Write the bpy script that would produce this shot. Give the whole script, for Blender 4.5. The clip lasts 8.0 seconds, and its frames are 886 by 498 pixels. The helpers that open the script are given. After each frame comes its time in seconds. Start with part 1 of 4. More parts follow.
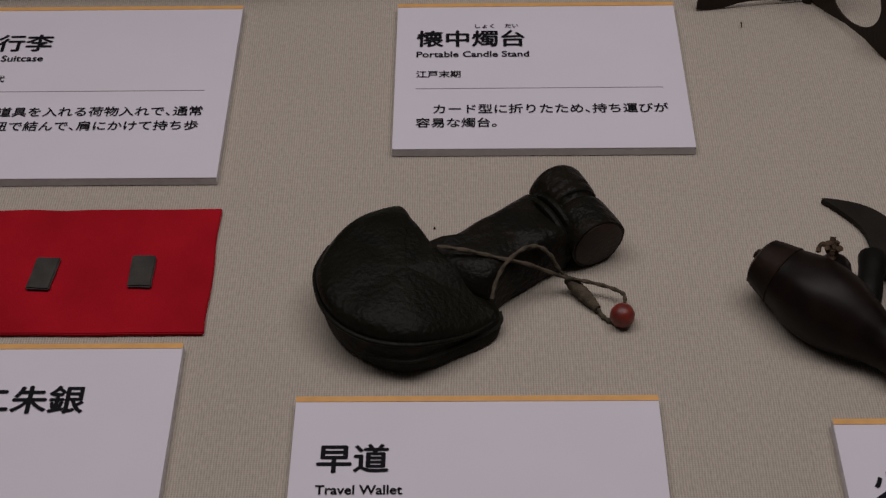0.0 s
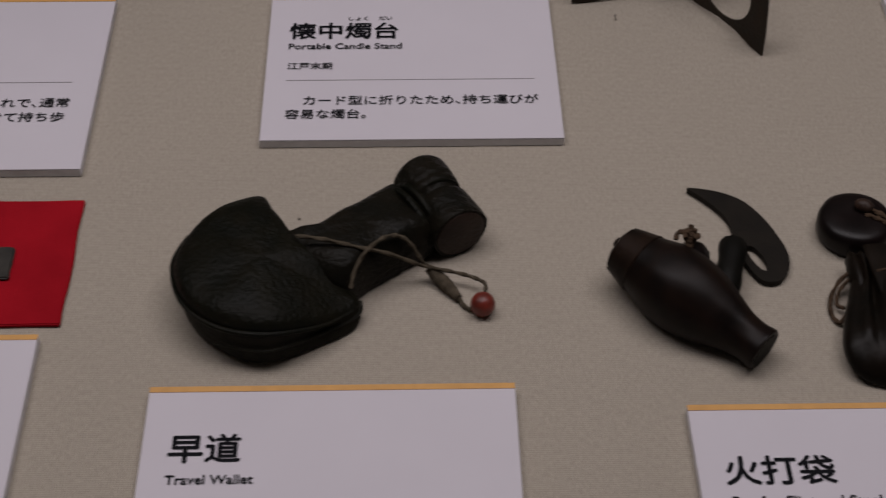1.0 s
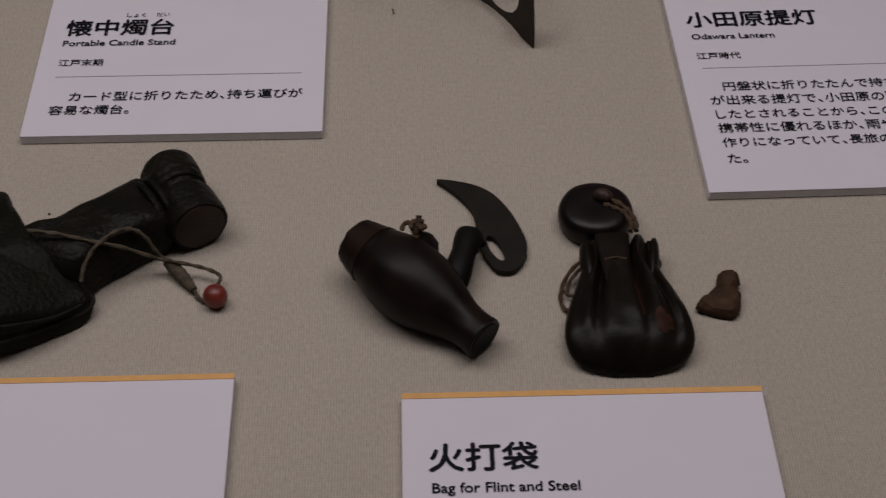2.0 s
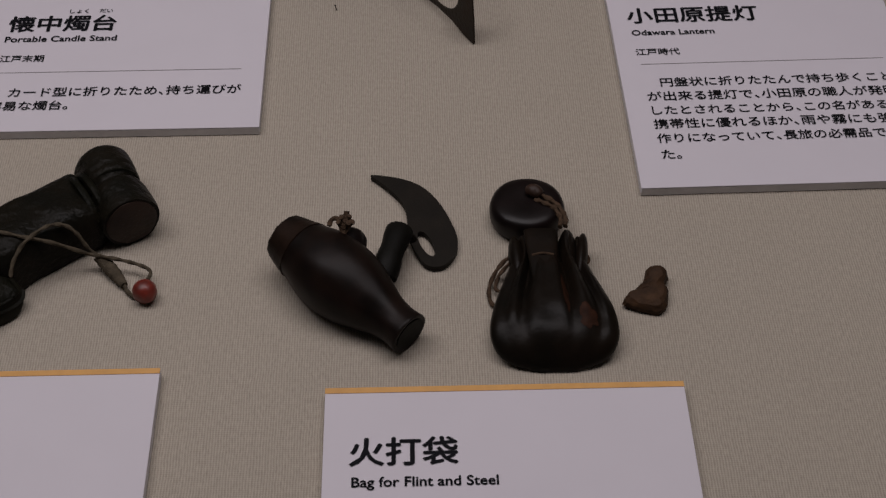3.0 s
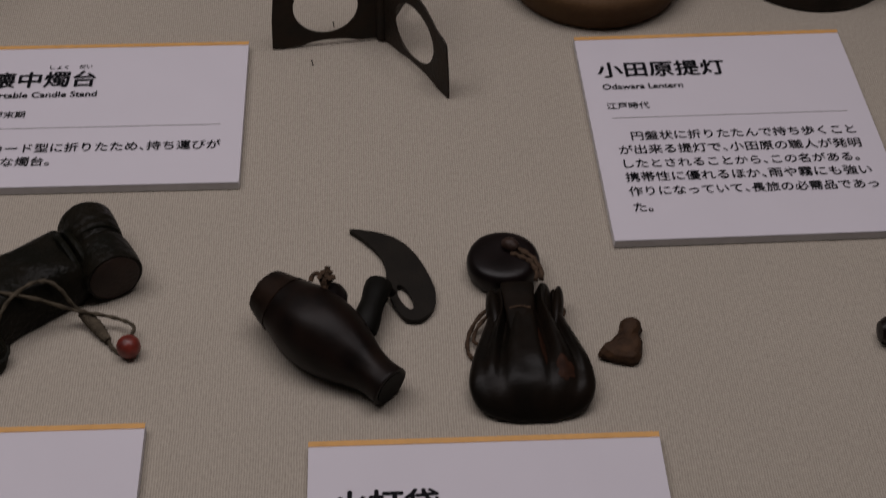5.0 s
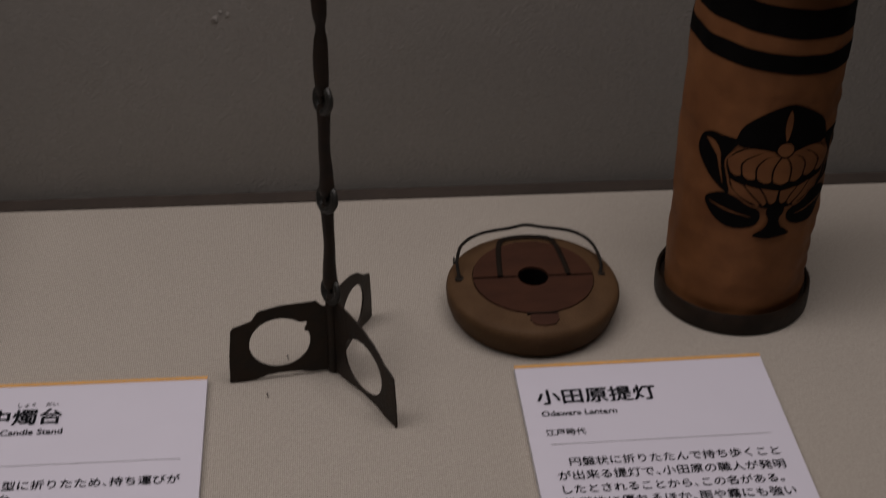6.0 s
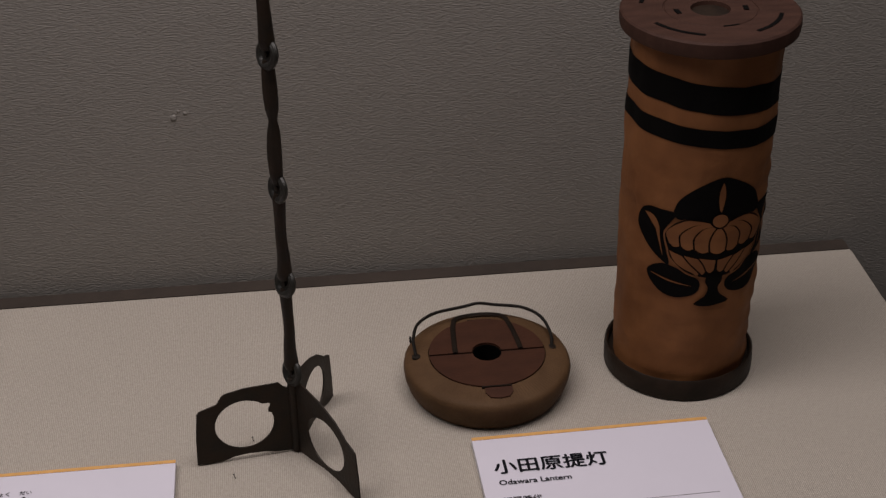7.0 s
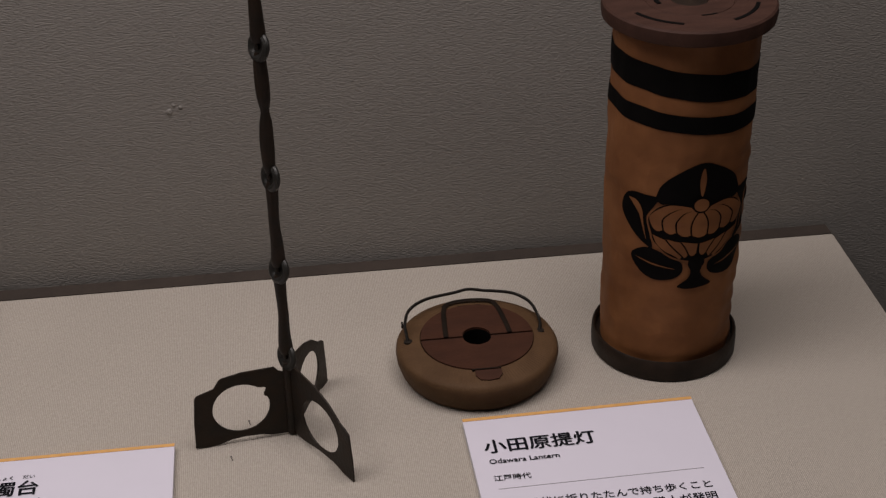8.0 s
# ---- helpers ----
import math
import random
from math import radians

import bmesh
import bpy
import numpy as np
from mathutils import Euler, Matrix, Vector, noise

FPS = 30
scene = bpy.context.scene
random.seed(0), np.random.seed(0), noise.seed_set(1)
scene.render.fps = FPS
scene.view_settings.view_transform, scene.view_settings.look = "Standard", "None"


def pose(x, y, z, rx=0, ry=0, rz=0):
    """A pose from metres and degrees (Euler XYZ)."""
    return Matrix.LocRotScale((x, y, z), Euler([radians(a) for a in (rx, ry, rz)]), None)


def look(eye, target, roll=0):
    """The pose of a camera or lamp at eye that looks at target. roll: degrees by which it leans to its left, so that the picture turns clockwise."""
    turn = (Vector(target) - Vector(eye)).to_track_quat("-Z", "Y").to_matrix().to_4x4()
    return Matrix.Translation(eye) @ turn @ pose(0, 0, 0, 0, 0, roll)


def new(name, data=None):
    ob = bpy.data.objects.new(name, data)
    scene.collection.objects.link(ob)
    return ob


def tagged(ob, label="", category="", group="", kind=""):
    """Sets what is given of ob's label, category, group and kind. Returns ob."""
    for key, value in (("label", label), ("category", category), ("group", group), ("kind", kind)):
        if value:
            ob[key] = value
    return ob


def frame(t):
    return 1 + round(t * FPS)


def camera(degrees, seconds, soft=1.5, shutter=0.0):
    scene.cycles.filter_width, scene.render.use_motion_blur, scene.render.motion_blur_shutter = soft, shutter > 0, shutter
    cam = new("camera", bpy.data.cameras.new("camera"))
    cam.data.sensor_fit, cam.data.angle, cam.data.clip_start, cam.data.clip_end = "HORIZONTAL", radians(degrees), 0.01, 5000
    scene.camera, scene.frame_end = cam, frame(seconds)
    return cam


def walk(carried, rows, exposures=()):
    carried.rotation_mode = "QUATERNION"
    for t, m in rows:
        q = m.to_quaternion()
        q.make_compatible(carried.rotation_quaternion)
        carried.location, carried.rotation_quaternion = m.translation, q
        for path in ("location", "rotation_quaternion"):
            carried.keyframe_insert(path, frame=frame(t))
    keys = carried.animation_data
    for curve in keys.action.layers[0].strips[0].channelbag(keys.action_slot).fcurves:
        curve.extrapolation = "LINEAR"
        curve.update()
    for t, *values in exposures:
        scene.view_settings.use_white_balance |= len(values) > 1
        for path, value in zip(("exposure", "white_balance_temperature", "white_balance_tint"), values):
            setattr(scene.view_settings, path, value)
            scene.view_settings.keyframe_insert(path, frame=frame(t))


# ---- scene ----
cam = camera(32.0, 8.0, soft=1.35, shutter=0.3)
PATH = [
    (0, (0.036, -0.566, 0.517), (0.007, 0.829, -0.916), -1.2),
    (0.3, (0.035, -0.568, 0.516), (0.028, 0.829, -0.915), -0.5),
    (0.5, (0.036, -0.568, 0.514), (0.055, 0.83, -0.915), 0.3),
    (0.8, (0.049, -0.57, 0.512), (0.098, 0.829, -0.917), 1.1),
    (1, (0.074, -0.571, 0.508), (0.115, 0.833, -0.915), 0.6),
    (1.2, (0.113, -0.572, 0.499), (0.119, 0.844, -0.913), -0.6),
    (1.5, (0.16, -0.578, 0.509), (0.144, 0.83, -0.912), -1.5),
    (2, (0.195, -0.581, 0.512), (0.231, 0.821, -0.914), -0.1),
    (2.2, (0.209, -0.581, 0.513), (0.246, 0.818, -0.915), -0.2),
    (3.5, (0.231, -0.586, 0.515), (0.256, 0.81, -0.917), -0.3),
    (4, (0.231, -0.587, 0.516), (0.257, 0.806, -0.918), -0.3),
    (4.2, (0.231, -0.587, 0.516), (0.257, 0.806, -0.919), -0.4),
    (5.3, (0.220, -0.587, 0.548), (0.317, 0.889, -0.795), 1.0),
    (5.5, (0.224, -0.590, 0.562), (0.328, 0.940, -0.721), 0.9),
    (6, (0.228, -0.605, 0.59), (0.368, 1.038, -0.542), 0.7),
    (6.5, (0.234, -0.624, 0.602), (0.404, 1.074, -0.441), -0.0),
    (7, (0.232, -0.645, 0.604), (0.422, 1.06, -0.424), -0.7),
    (7.5, (0.233, -0.662, 0.607), (0.425, 1.043, -0.421), -1.2),
    (8, (0.235, -0.673, 0.61), (0.426, 1.033, -0.418), -1.3),
]
walk(cam, [(t, look(eye, target, roll)) for t, eye, target, roll in PATH],
     exposures=[(0, 0.0), (4.2, 0.0), (5.3, -0.1), (6.0, 0.0), (6.5, 0.38), (7.0, 0.52), (8.0, 0.60)])

# ---------------- world and light ----------------
world = bpy.data.worlds.new("world")
world.use_nodes = True
scene.world = world
world.node_tree.nodes["Background"].inputs[0].default_value = (0.55, 0.52, 0.50, 1)
world.node_tree.nodes["Background"].inputs[1].default_value = 0.02


def area_lamp(name, eye, target, sx, sy, watts, color):
    data = bpy.data.lights.new(name, "AREA")
    data.shape, data.size, data.size_y, data.energy, data.color = "RECTANGLE", sx, sy, watts, color
    ob = new(name, data)
    ob.matrix_world = look(eye, target)
    return ob


area_lamp("case_light", (0.05, -0.02, 1.20), (0.05, 0.0, 0.0), 1.55, 0.45, 9.8, (1.0, 0.925, 0.955))


# ---------------- materials ----------------
def mat(name, color, rough=0.6, metal=0.0, vary=0.25, scale=40.0, bump=0.0, bump_scale=200.0, second=None,
        spec=0.5, stretch=(1, 1, 1), coat=0.0):
    """A surface with blotches at one scale and grain at another."""
    m = bpy.data.materials.new(name)
    m.use_nodes = True
    nt = m.node_tree
    n, ln = nt.nodes, nt.links
    bsdf = n["Principled BSDF"]
    tc = n.new("ShaderNodeTexCoord")
    mp = n.new("ShaderNodeMapping")
    mp.inputs["Scale"].default_value = stretch
    ln.new(tc.outputs["Object"], mp.inputs[0])
    n1 = n.new("ShaderNodeTexNoise")
    n1.inputs["Scale"].default_value, n1.inputs["Detail"].default_value = scale, 6
    n2 = n.new("ShaderNodeTexNoise")
    n2.inputs["Scale"].default_value, n2.inputs["Detail"].default_value = bump_scale, 4
    ln.new(mp.outputs[0], n1.inputs["Vector"])
    ln.new(mp.outputs[0], n2.inputs["Vector"])
    ramp = n.new("ShaderNodeMixRGB")
    c2 = second or tuple(c * (1 - vary) for c in color)
    ramp.inputs[1].default_value = (*color, 1)
    ramp.inputs[2].default_value = (*c2, 1)
    step = n.new("ShaderNodeMapRange")
    step.inputs[1].default_value, step.inputs[2].default_value = 0.35, 0.68
    ln.new(n1.outputs["Fac"], step.inputs[0])
    ln.new(step.outputs[0], ramp.inputs[0])
    grain = n.new("ShaderNodeMixRGB")
    grain.blend_type = "MULTIPLY"
    grain.inputs[0].default_value = 0.06 if vary < 0.02 else 0.25
    ln.new(ramp.outputs[0], grain.inputs[1])
    ln.new(n2.outputs["Fac"], grain.inputs[2])
    ln.new(grain.outputs[0], bsdf.inputs["Base Color"])
    rr = n.new("ShaderNodeMapRange")
    rr.inputs[3].default_value, rr.inputs[4].default_value = rough - 0.08, rough + 0.1
    ln.new(n1.outputs["Fac"], rr.inputs[0])
    ln.new(rr.outputs[0], bsdf.inputs["Roughness"])
    bsdf.inputs["Metallic"].default_value = metal
    bsdf.inputs["Specular IOR Level"].default_value = spec
    bsdf.inputs["Coat Weight"].default_value = coat
    bsdf.inputs["Coat Roughness"].default_value = 0.25
    if bump:
        b = n.new("ShaderNodeBump")
        b.inputs["Strength"].default_value, b.inputs["Distance"].default_value = bump, 0.001
        ln.new(n2.outputs["Fac"], b.inputs["Height"])
        ln.new(b.outputs[0], bsdf.inputs["Normal"])
    return m


def woven(name, color, dark, pitch_x, pitch_y, bump):
    """Plain-weave cloth: two thread directions, slubs, soft blotches."""
    m = bpy.data.materials.new(name)
    m.use_nodes = True
    n, ln = m.node_tree.nodes, m.node_tree.links
    bsdf = n["Principled BSDF"]
    tc = n.new("ShaderNodeTexCoord")
    wob = n.new("ShaderNodeTexNoise")
    wob.inputs["Scale"].default_value, wob.inputs["Detail"].default_value = 60, 3
    ln.new(tc.outputs["Object"], wob.inputs["Vector"])
    shift = n.new("ShaderNodeMixRGB")
    shift.blend_type = "LINEAR_LIGHT"
    shift.inputs[0].default_value = 0.0007
    ln.new(tc.outputs["Object"], shift.inputs[1])
    ln.new(wob.outputs["Color"], shift.inputs[2])
    waves = []
    for axis, pitch in (("X", pitch_x), ("Y", pitch_y)):
        w = n.new("ShaderNodeTexWave")
        w.wave_type, w.bands_direction = "BANDS", axis
        w.inputs["Scale"].default_value = math.pi / 10 / pitch
        w.inputs["Distortion"].default_value = 0.7
        w.inputs["Detail"].default_value = 2
        ln.new(shift.outputs[0], w.inputs["Vector"])
        waves.append(w)
    mul = n.new("ShaderNodeMath")
    mul.operation = "ADD"
    ln.new(waves[0].outputs["Fac"], mul.inputs[0])
    half = n.new("ShaderNodeMath")
    half.operation = "MULTIPLY"
    half.inputs[1].default_value = 0.5
    ln.new(waves[1].outputs["Fac"], half.inputs[0])
    ln.new(half.outputs[0], mul.inputs[1])
    slub = n.new("ShaderNodeTexNoise")
    slub.inputs["Scale"].default_value, slub.inputs["Detail"].default_value = 25, 8
    mp = n.new("ShaderNodeMapping")
    mp.inputs["Scale"].default_value = (30, 14, 1)
    ln.new(tc.outputs["Object"], mp.inputs[0])
    ln.new(mp.outputs[0], slub.inputs["Vector"])
    summ = n.new("ShaderNodeMath")
    summ.operation = "MULTIPLY_ADD"
    summ.inputs[1].default_value = 1.9
    ln.new(slub.outputs["Fac"], summ.inputs[0])
    ln.new(mul.outputs[0], summ.inputs[2])
    rng = n.new("ShaderNodeMapRange")
    rng.inputs[1].default_value, rng.inputs[2].default_value = 0.6, 2.5
    ln.new(summ.outputs[0], rng.inputs[0])
    mix = n.new("ShaderNodeMixRGB")
    mix.inputs[1].default_value = (*dark, 1)
    mix.inputs[2].default_value = (*color, 1)
    ln.new(rng.outputs[0], mix.inputs[0])
    blot = n.new("ShaderNodeTexNoise")
    blot.inputs["Scale"].default_value, blot.inputs["Detail"].default_value = 7, 4
    ln.new(tc.outputs["Object"], blot.inputs["Vector"])
    tone = n.new("ShaderNodeMixRGB")
    tone.blend_type = "MULTIPLY"
    tone.inputs[0].default_value = 0.12
    ln.new(mix.outputs[0], tone.inputs[1])
    ln.new(blot.outputs["Fac"], tone.inputs[2])
    ln.new(tone.outputs[0], bsdf.inputs["Base Color"])
    bsdf.inputs["Roughness"].default_value = 0.9
    bsdf.inputs["Specular IOR Level"].default_value = 0.2
    b = n.new("ShaderNodeBump")
    b.inputs["Strength"].default_value, b.inputs["Distance"].default_value = bump, 0.0006
    ln.new(summ.outputs[0], b.inputs["Height"])
    ln.new(b.outputs[0], bsdf.inputs["Normal"])
    return m


LINEN = woven("beige_linen", (0.516, 0.460, 0.385), (0.316, 0.278, 0.228), 0.00118, 0.00104, 0.42)
FELT = mat("red_felt", (0.42, 0.008, 0.018), 0.95, vary=0.2, scale=30, bump=0.3, bump_scale=1500, spec=0.1)


def embossed(name, color):
    """Vinyl wallpaper pressed with short level ripples."""
    m = mat(name, color, 0.62, vary=0.1, scale=6, bump_scale=900, stretch=(0.33, 1, 1), spec=0.3)
    n, ln = m.node_tree.nodes, m.node_tree.links
    tc = n.new("ShaderNodeTexCoord")
    mp = n.new("ShaderNodeMapping")
    mp.inputs["Scale"].default_value = (0.30, 1, 1)
    ripple = n.new("ShaderNodeTexNoise")
    ripple.inputs["Scale"].default_value, ripple.inputs["Detail"].default_value = 1000, 2
    b = n.new("ShaderNodeBump")
    b.inputs["Strength"].default_value, b.inputs["Distance"].default_value = 1.0, 0.0008
    ln.new(tc.outputs["Object"], mp.inputs[0])
    ln.new(mp.outputs[0], ripple.inputs["Vector"])
    ln.new(ripple.outputs["Fac"], b.inputs["Height"])
    ln.new(b.outputs[0], n["Principled BSDF"].inputs["Normal"])
    return m


WALLPAPER = embossed("grey_embossed_wallpaper", (0.274, 0.253, 0.221))
PAPER = mat("white_card", (0.665, 0.630, 0.682), 0.6, vary=0.01, scale=9, bump_scale=30, spec=0.2)
FOAM = mat("grey_white_board_edge", (0.80, 0.78, 0.80), 0.8, vary=0.1, scale=80, spec=0.2)
ORANGE = mat("orange_print", (0.78, 0.42, 0.13), 0.55, vary=0.08, scale=60)
INK = mat("black_ink", (0.008, 0.008, 0.011), 0.7, vary=0.1, scale=60, spec=0.1)
RULE = mat("grey_ink", (0.35, 0.33, 0.33), 0.5, vary=0.1, scale=60)
LEATHER = mat("dark_green_black_leather", (0.0044, 0.0050, 0.0030), 0.46, vary=0.5, scale=70, bump=0.75, bump_scale=420,
              second=(0.0090, 0.0078, 0.0040), spec=0.10)
LEATHER_SIDE = mat("worn_olive_leather_side", (0.0135, 0.0122, 0.0064), 0.6, vary=0.5, scale=110, bump=0.6, bump_scale=500, spec=0.15)
LEATHER_BROWN = mat("brown_worn_leather", (0.036, 0.017, 0.010), 0.55, vary=0.5, scale=80, bump=0.5, bump_scale=500, spec=0.35)
LEATHER_GLINT = mat("black_wrinkled_leather", (0.0075, 0.0072, 0.0052), 0.36, vary=0.5, scale=70, bump=1.0, bump_scale=330,
                    second=(0.012, 0.0095, 0.006), spec=0.085)
POUCH = mat("glossy_dark_brown_leather", (0.0060, 0.0050, 0.0038), 0.37, vary=0.5, scale=50, bump=0.22, bump_scale=260,
            second=(0.011, 0.007, 0.0045), spec=0.105)
RUSSET = mat("russet_worn_leather", (0.042, 0.016, 0.008), 0.65, vary=0.6, scale=160, bump=0.4, bump_scale=400, spec=0.12)
HORN = mat("dark_lacquered_wood", (0.0045, 0.0028, 0.0028), 0.36, vary=0.5, scale=45, bump=0.12, bump_scale=220,
           second=(0.0095, 0.0045, 0.0042), spec=0.2)
BOTTLE_WOOD = mat("worn_dark_lacquer", (0.0048, 0.0028, 0.0022), 0.42, vary=0.5, scale=75, bump=0.16, bump_scale=130,
                  second=(0.0125, 0.0062, 0.0040), spec=0.15)
HORN_CAP = mat("brown_wood_cap", (0.019, 0.0095, 0.0055), 0.5, vary=0.75, scale=70, bump=0.3, bump_scale=260, spec=0.15)
STEEL = mat("blackened_steel", (0.0125, 0.0092, 0.0058), 0.6, metal=0.0, spec=0.2, vary=0.4, scale=90, bump=0.25, bump_scale=600)
BRONZE = mat("dark_bronze", (0.018, 0.0138, 0.0098), 0.5, metal=0.35, vary=0.5, scale=90, bump=0.3, bump_scale=500,
             second=(0.030, 0.018, 0.010), spec=0.3)
BRASS = mat("tarnished_brass_rivet", (0.034, 0.032, 0.026), 0.42, metal=0.4, vary=0.5, scale=120, bump=0.3, bump_scale=500)
CORD = mat("grey_brown_cord", (0.110, 0.088, 0.060), 0.85, vary=0.5, scale=300, bump=0.6, bump_scale=1600, spec=0.2)
CORD_BROWN = mat("brown_cord", (0.10, 0.062, 0.038), 0.85, vary=0.5, scale=300, bump=0.6, bump_scale=1600, spec=0.2)
CORAL = mat("coral_red_bead", (0.27, 0.036, 0.022), 0.38, vary=0.55, scale=150, bump=0.2, bump_scale=500)
FLINT = mat("brown_flint", (0.070, 0.034, 0.015), 0.7, vary=0.6, scale=120, bump=0.6, bump_scale=500,
            second=(0.024, 0.012, 0.006), spec=0.2)
SILVER = mat("tarnished_silver", (0.058, 0.053, 0.046), 0.5, metal=0.4, vary=0.4, scale=160, bump=0.15, bump_scale=900)
TAN_WOOD = mat("tan_pleated_paper_and_wood", (0.110, 0.060, 0.027), 0.65, vary=0.35, scale=55, bump=0.4, bump_scale=500,
               second=(0.085, 0.045, 0.020), spec=0.15)
RED_WOOD = mat("red_brown_wood", (0.062, 0.024, 0.0125), 0.65, vary=0.35, scale=45, bump=0.25, bump_scale=400,
               second=(0.048, 0.019, 0.0105), stretch=(1, 2, 1), spec=0.14)
LID_WOOD = mat("purple_brown_wood", (0.060, 0.028, 0.019), 0.65, vary=0.3, scale=40, bump=0.25, bump_scale=300, stretch=(1, 4, 1), spec=0.14)
DARK_WOOD = mat("dark_brown_wood", (0.016, 0.010, 0.006), 0.65, vary=0.4, scale=50, bump=0.3, bump_scale=300, spec=0.12)
PARCHMENT = mat("amber_oiled_paper", (0.248, 0.103, 0.038), 0.6, vary=0.2, scale=22, bump=0.5, bump_scale=130,
                second=(0.165, 0.064, 0.023), spec=0.15)
# black of the lantern's paint, also used for shade in gaps and openings
PAINT_AND_SHADE = mat("black_paint_and_shade", (0.0042, 0.0036, 0.0032), 0.7, vary=0.3, scale=60, bump=0.2, bump_scale=160, spec=0.06)
BASE_WOOD = mat("worn_dark_brown_wood", (0.026, 0.016, 0.010), 0.5, vary=0.5, scale=70, bump=0.3, bump_scale=300, spec=0.2)
STRAP = mat("smooth_black_leather", (0.0055, 0.0050, 0.0036), 0.55, vary=0.4, scale=90, bump=0.15, bump_scale=500, spec=0.12)
TRIM = mat("dark_edge_trim", (0.045, 0.031, 0.021), 0.8, vary=0.25, scale=30, bump=0.3, bump_scale=300)
WICKER = mat("dark_wicker", (0.075, 0.050, 0.032), 0.6, vary=0.4, scale=60, bump=0.5, bump_scale=300)
PLAIN_WALL = mat("dark_room_wall", (0.16, 0.155, 0.15), 0.8, vary=0.15, scale=3, bump=0.2, bump_scale=80)
CARPET = mat("dark_floor", (0.10, 0.09, 0.08), 0.9, vary=0.2, scale=8, bump=0.4, bump_scale=300)
PINHEAD = mat("dull_pin", (0.12, 0.11, 0.10), 0.4, metal=0.8)

# ---------------- building helpers ----------------
BASE = {}


def mesh_of(name, bm, material, smooth=True, angle=40):
    bmesh.ops.recalc_face_normals(bm, faces=bm.faces)
    me = bpy.data.meshes.new(name)
    bm.to_mesh(me)
    bm.free()
    me.materials.append(material)
    if smooth:
        me.polygons.foreach_set("use_smooth", [True] * len(me.polygons))
        me.set_sharp_from_angle(angle=radians(angle))
    return me


def thing(name, at, label, category, group=""):
    """An empty at the thing's foot that carries its parts."""
    ob = new(name)
    ob.location = at
    ob.empty_display_size = 0.01
    BASE[ob.name] = Vector(at)
    return tagged(ob, label, category, group)


def part(name, bm, material, parent, label="", smooth=True, angle=40):
    """One mesh under a thing or a part; bm is in world coordinates."""
    base = BASE[parent.name]
    bmesh.ops.translate(bm, verts=bm.verts, vec=-base)
    ob = new(name, mesh_of(name, bm, material, smooth, angle))
    ob.parent = parent
    BASE[ob.name] = base
    return tagged(ob, label)


def single(name, bm, material, label, category, kind="", smooth=True, angle=40):
    ob = new(name, mesh_of(name, bm, material, smooth, angle))
    BASE[ob.name] = Vector((0, 0, 0))
    return tagged(ob, label, category, "", kind)


def box(x0, x1, y0, y1, z0, z1, bevel=0.0, seg=2):
    bm = bmesh.new()
    bmesh.ops.create_cube(bm, size=1)
    for v in bm.verts:
        v.co = ((x0 + x1) / 2 + v.co.x * (x1 - x0), (y0 + y1) / 2 + v.co.y * (y1 - y0), (z0 + z1) / 2 + v.co.z * (z1 - z0))
    if bevel:
        bmesh.ops.bevel(bm, geom=bm.edges[:], offset=bevel, segments=seg, affect="EDGES")
    return bm


def rings_mesh(rings, closed=True, cap0=True, cap1=True):
    """Skin over a row of rings of equally many points."""
    bm = bmesh.new()
    rows = [[bm.verts.new(p) for p in r] for r in rings]
    n = len(rows[0])
    for a, b in zip(rows, rows[1:]):
        for i in range(n if closed else n - 1):
            j = (i + 1) % n
            bm.faces.new((a[i], a[j], b[j], b[i]))
    if closed and cap0:
        bm.faces.new(rows[0][::-1])
    if closed and cap1:
        bm.faces.new(rows[-1])
    return bm


def lathe(profile, at=(0, 0, 0), way=(0, 0, 1), seg=48, wobble=0.0, pleats=0):
    """Turn rows of (radius, height) round an axis that starts at the given place."""
    q = Vector(way).normalized().to_track_quat("Z", "Y")
    rings = []
    for r, h in profile:
        ring = []
        for i in range(seg):
            a = 2 * math.pi * i / seg
            k = max(r, 1e-5)
            if wobble:
                k += wobble * noise.noise((math.cos(a) * 2, math.sin(a) * 2, h * 60))
            if pleats and r > 0.039:
                k += 0.0003 * noise.noise((math.cos(a) * 2, math.sin(a) * 2, h * 60))
            lift = 0.00016 * math.sin(a * pleats) if pleats and 0.039 < r < 0.0506 and h > 0.02 else 0
            ring.append(Vector(at) + q @ Vector((k * math.cos(a), k * math.sin(a), h + lift)))
        rings.append(ring)
    return rings_mesh(rings)


def curve_points(points, count, closed=False):
    """Catmull-Rom points through a few given ones."""
    p = [Vector(q) for q in points]
    n = len(p)
    out = []
    spans = n if closed else n - 1
    for i in range(count):
        f = i / count * spans if closed else i / (count - 1) * spans
        k = min(int(f), spans - 1)
        t = f - k
        if closed:
            a, b, c, d = p[(k - 1) % n], p[k % n], p[(k + 1) % n], p[(k + 2) % n]
        else:
            a, b, c, d = p[max(k - 1, 0)], p[k], p[k + 1], p[min(k + 2, n - 1)]
        out.append(0.5 * (2 * b + (c - a) * t + (2 * a - 5 * b + 4 * c - d) * t * t + (3 * b - a - 3 * c + d) * t ** 3))
    return out


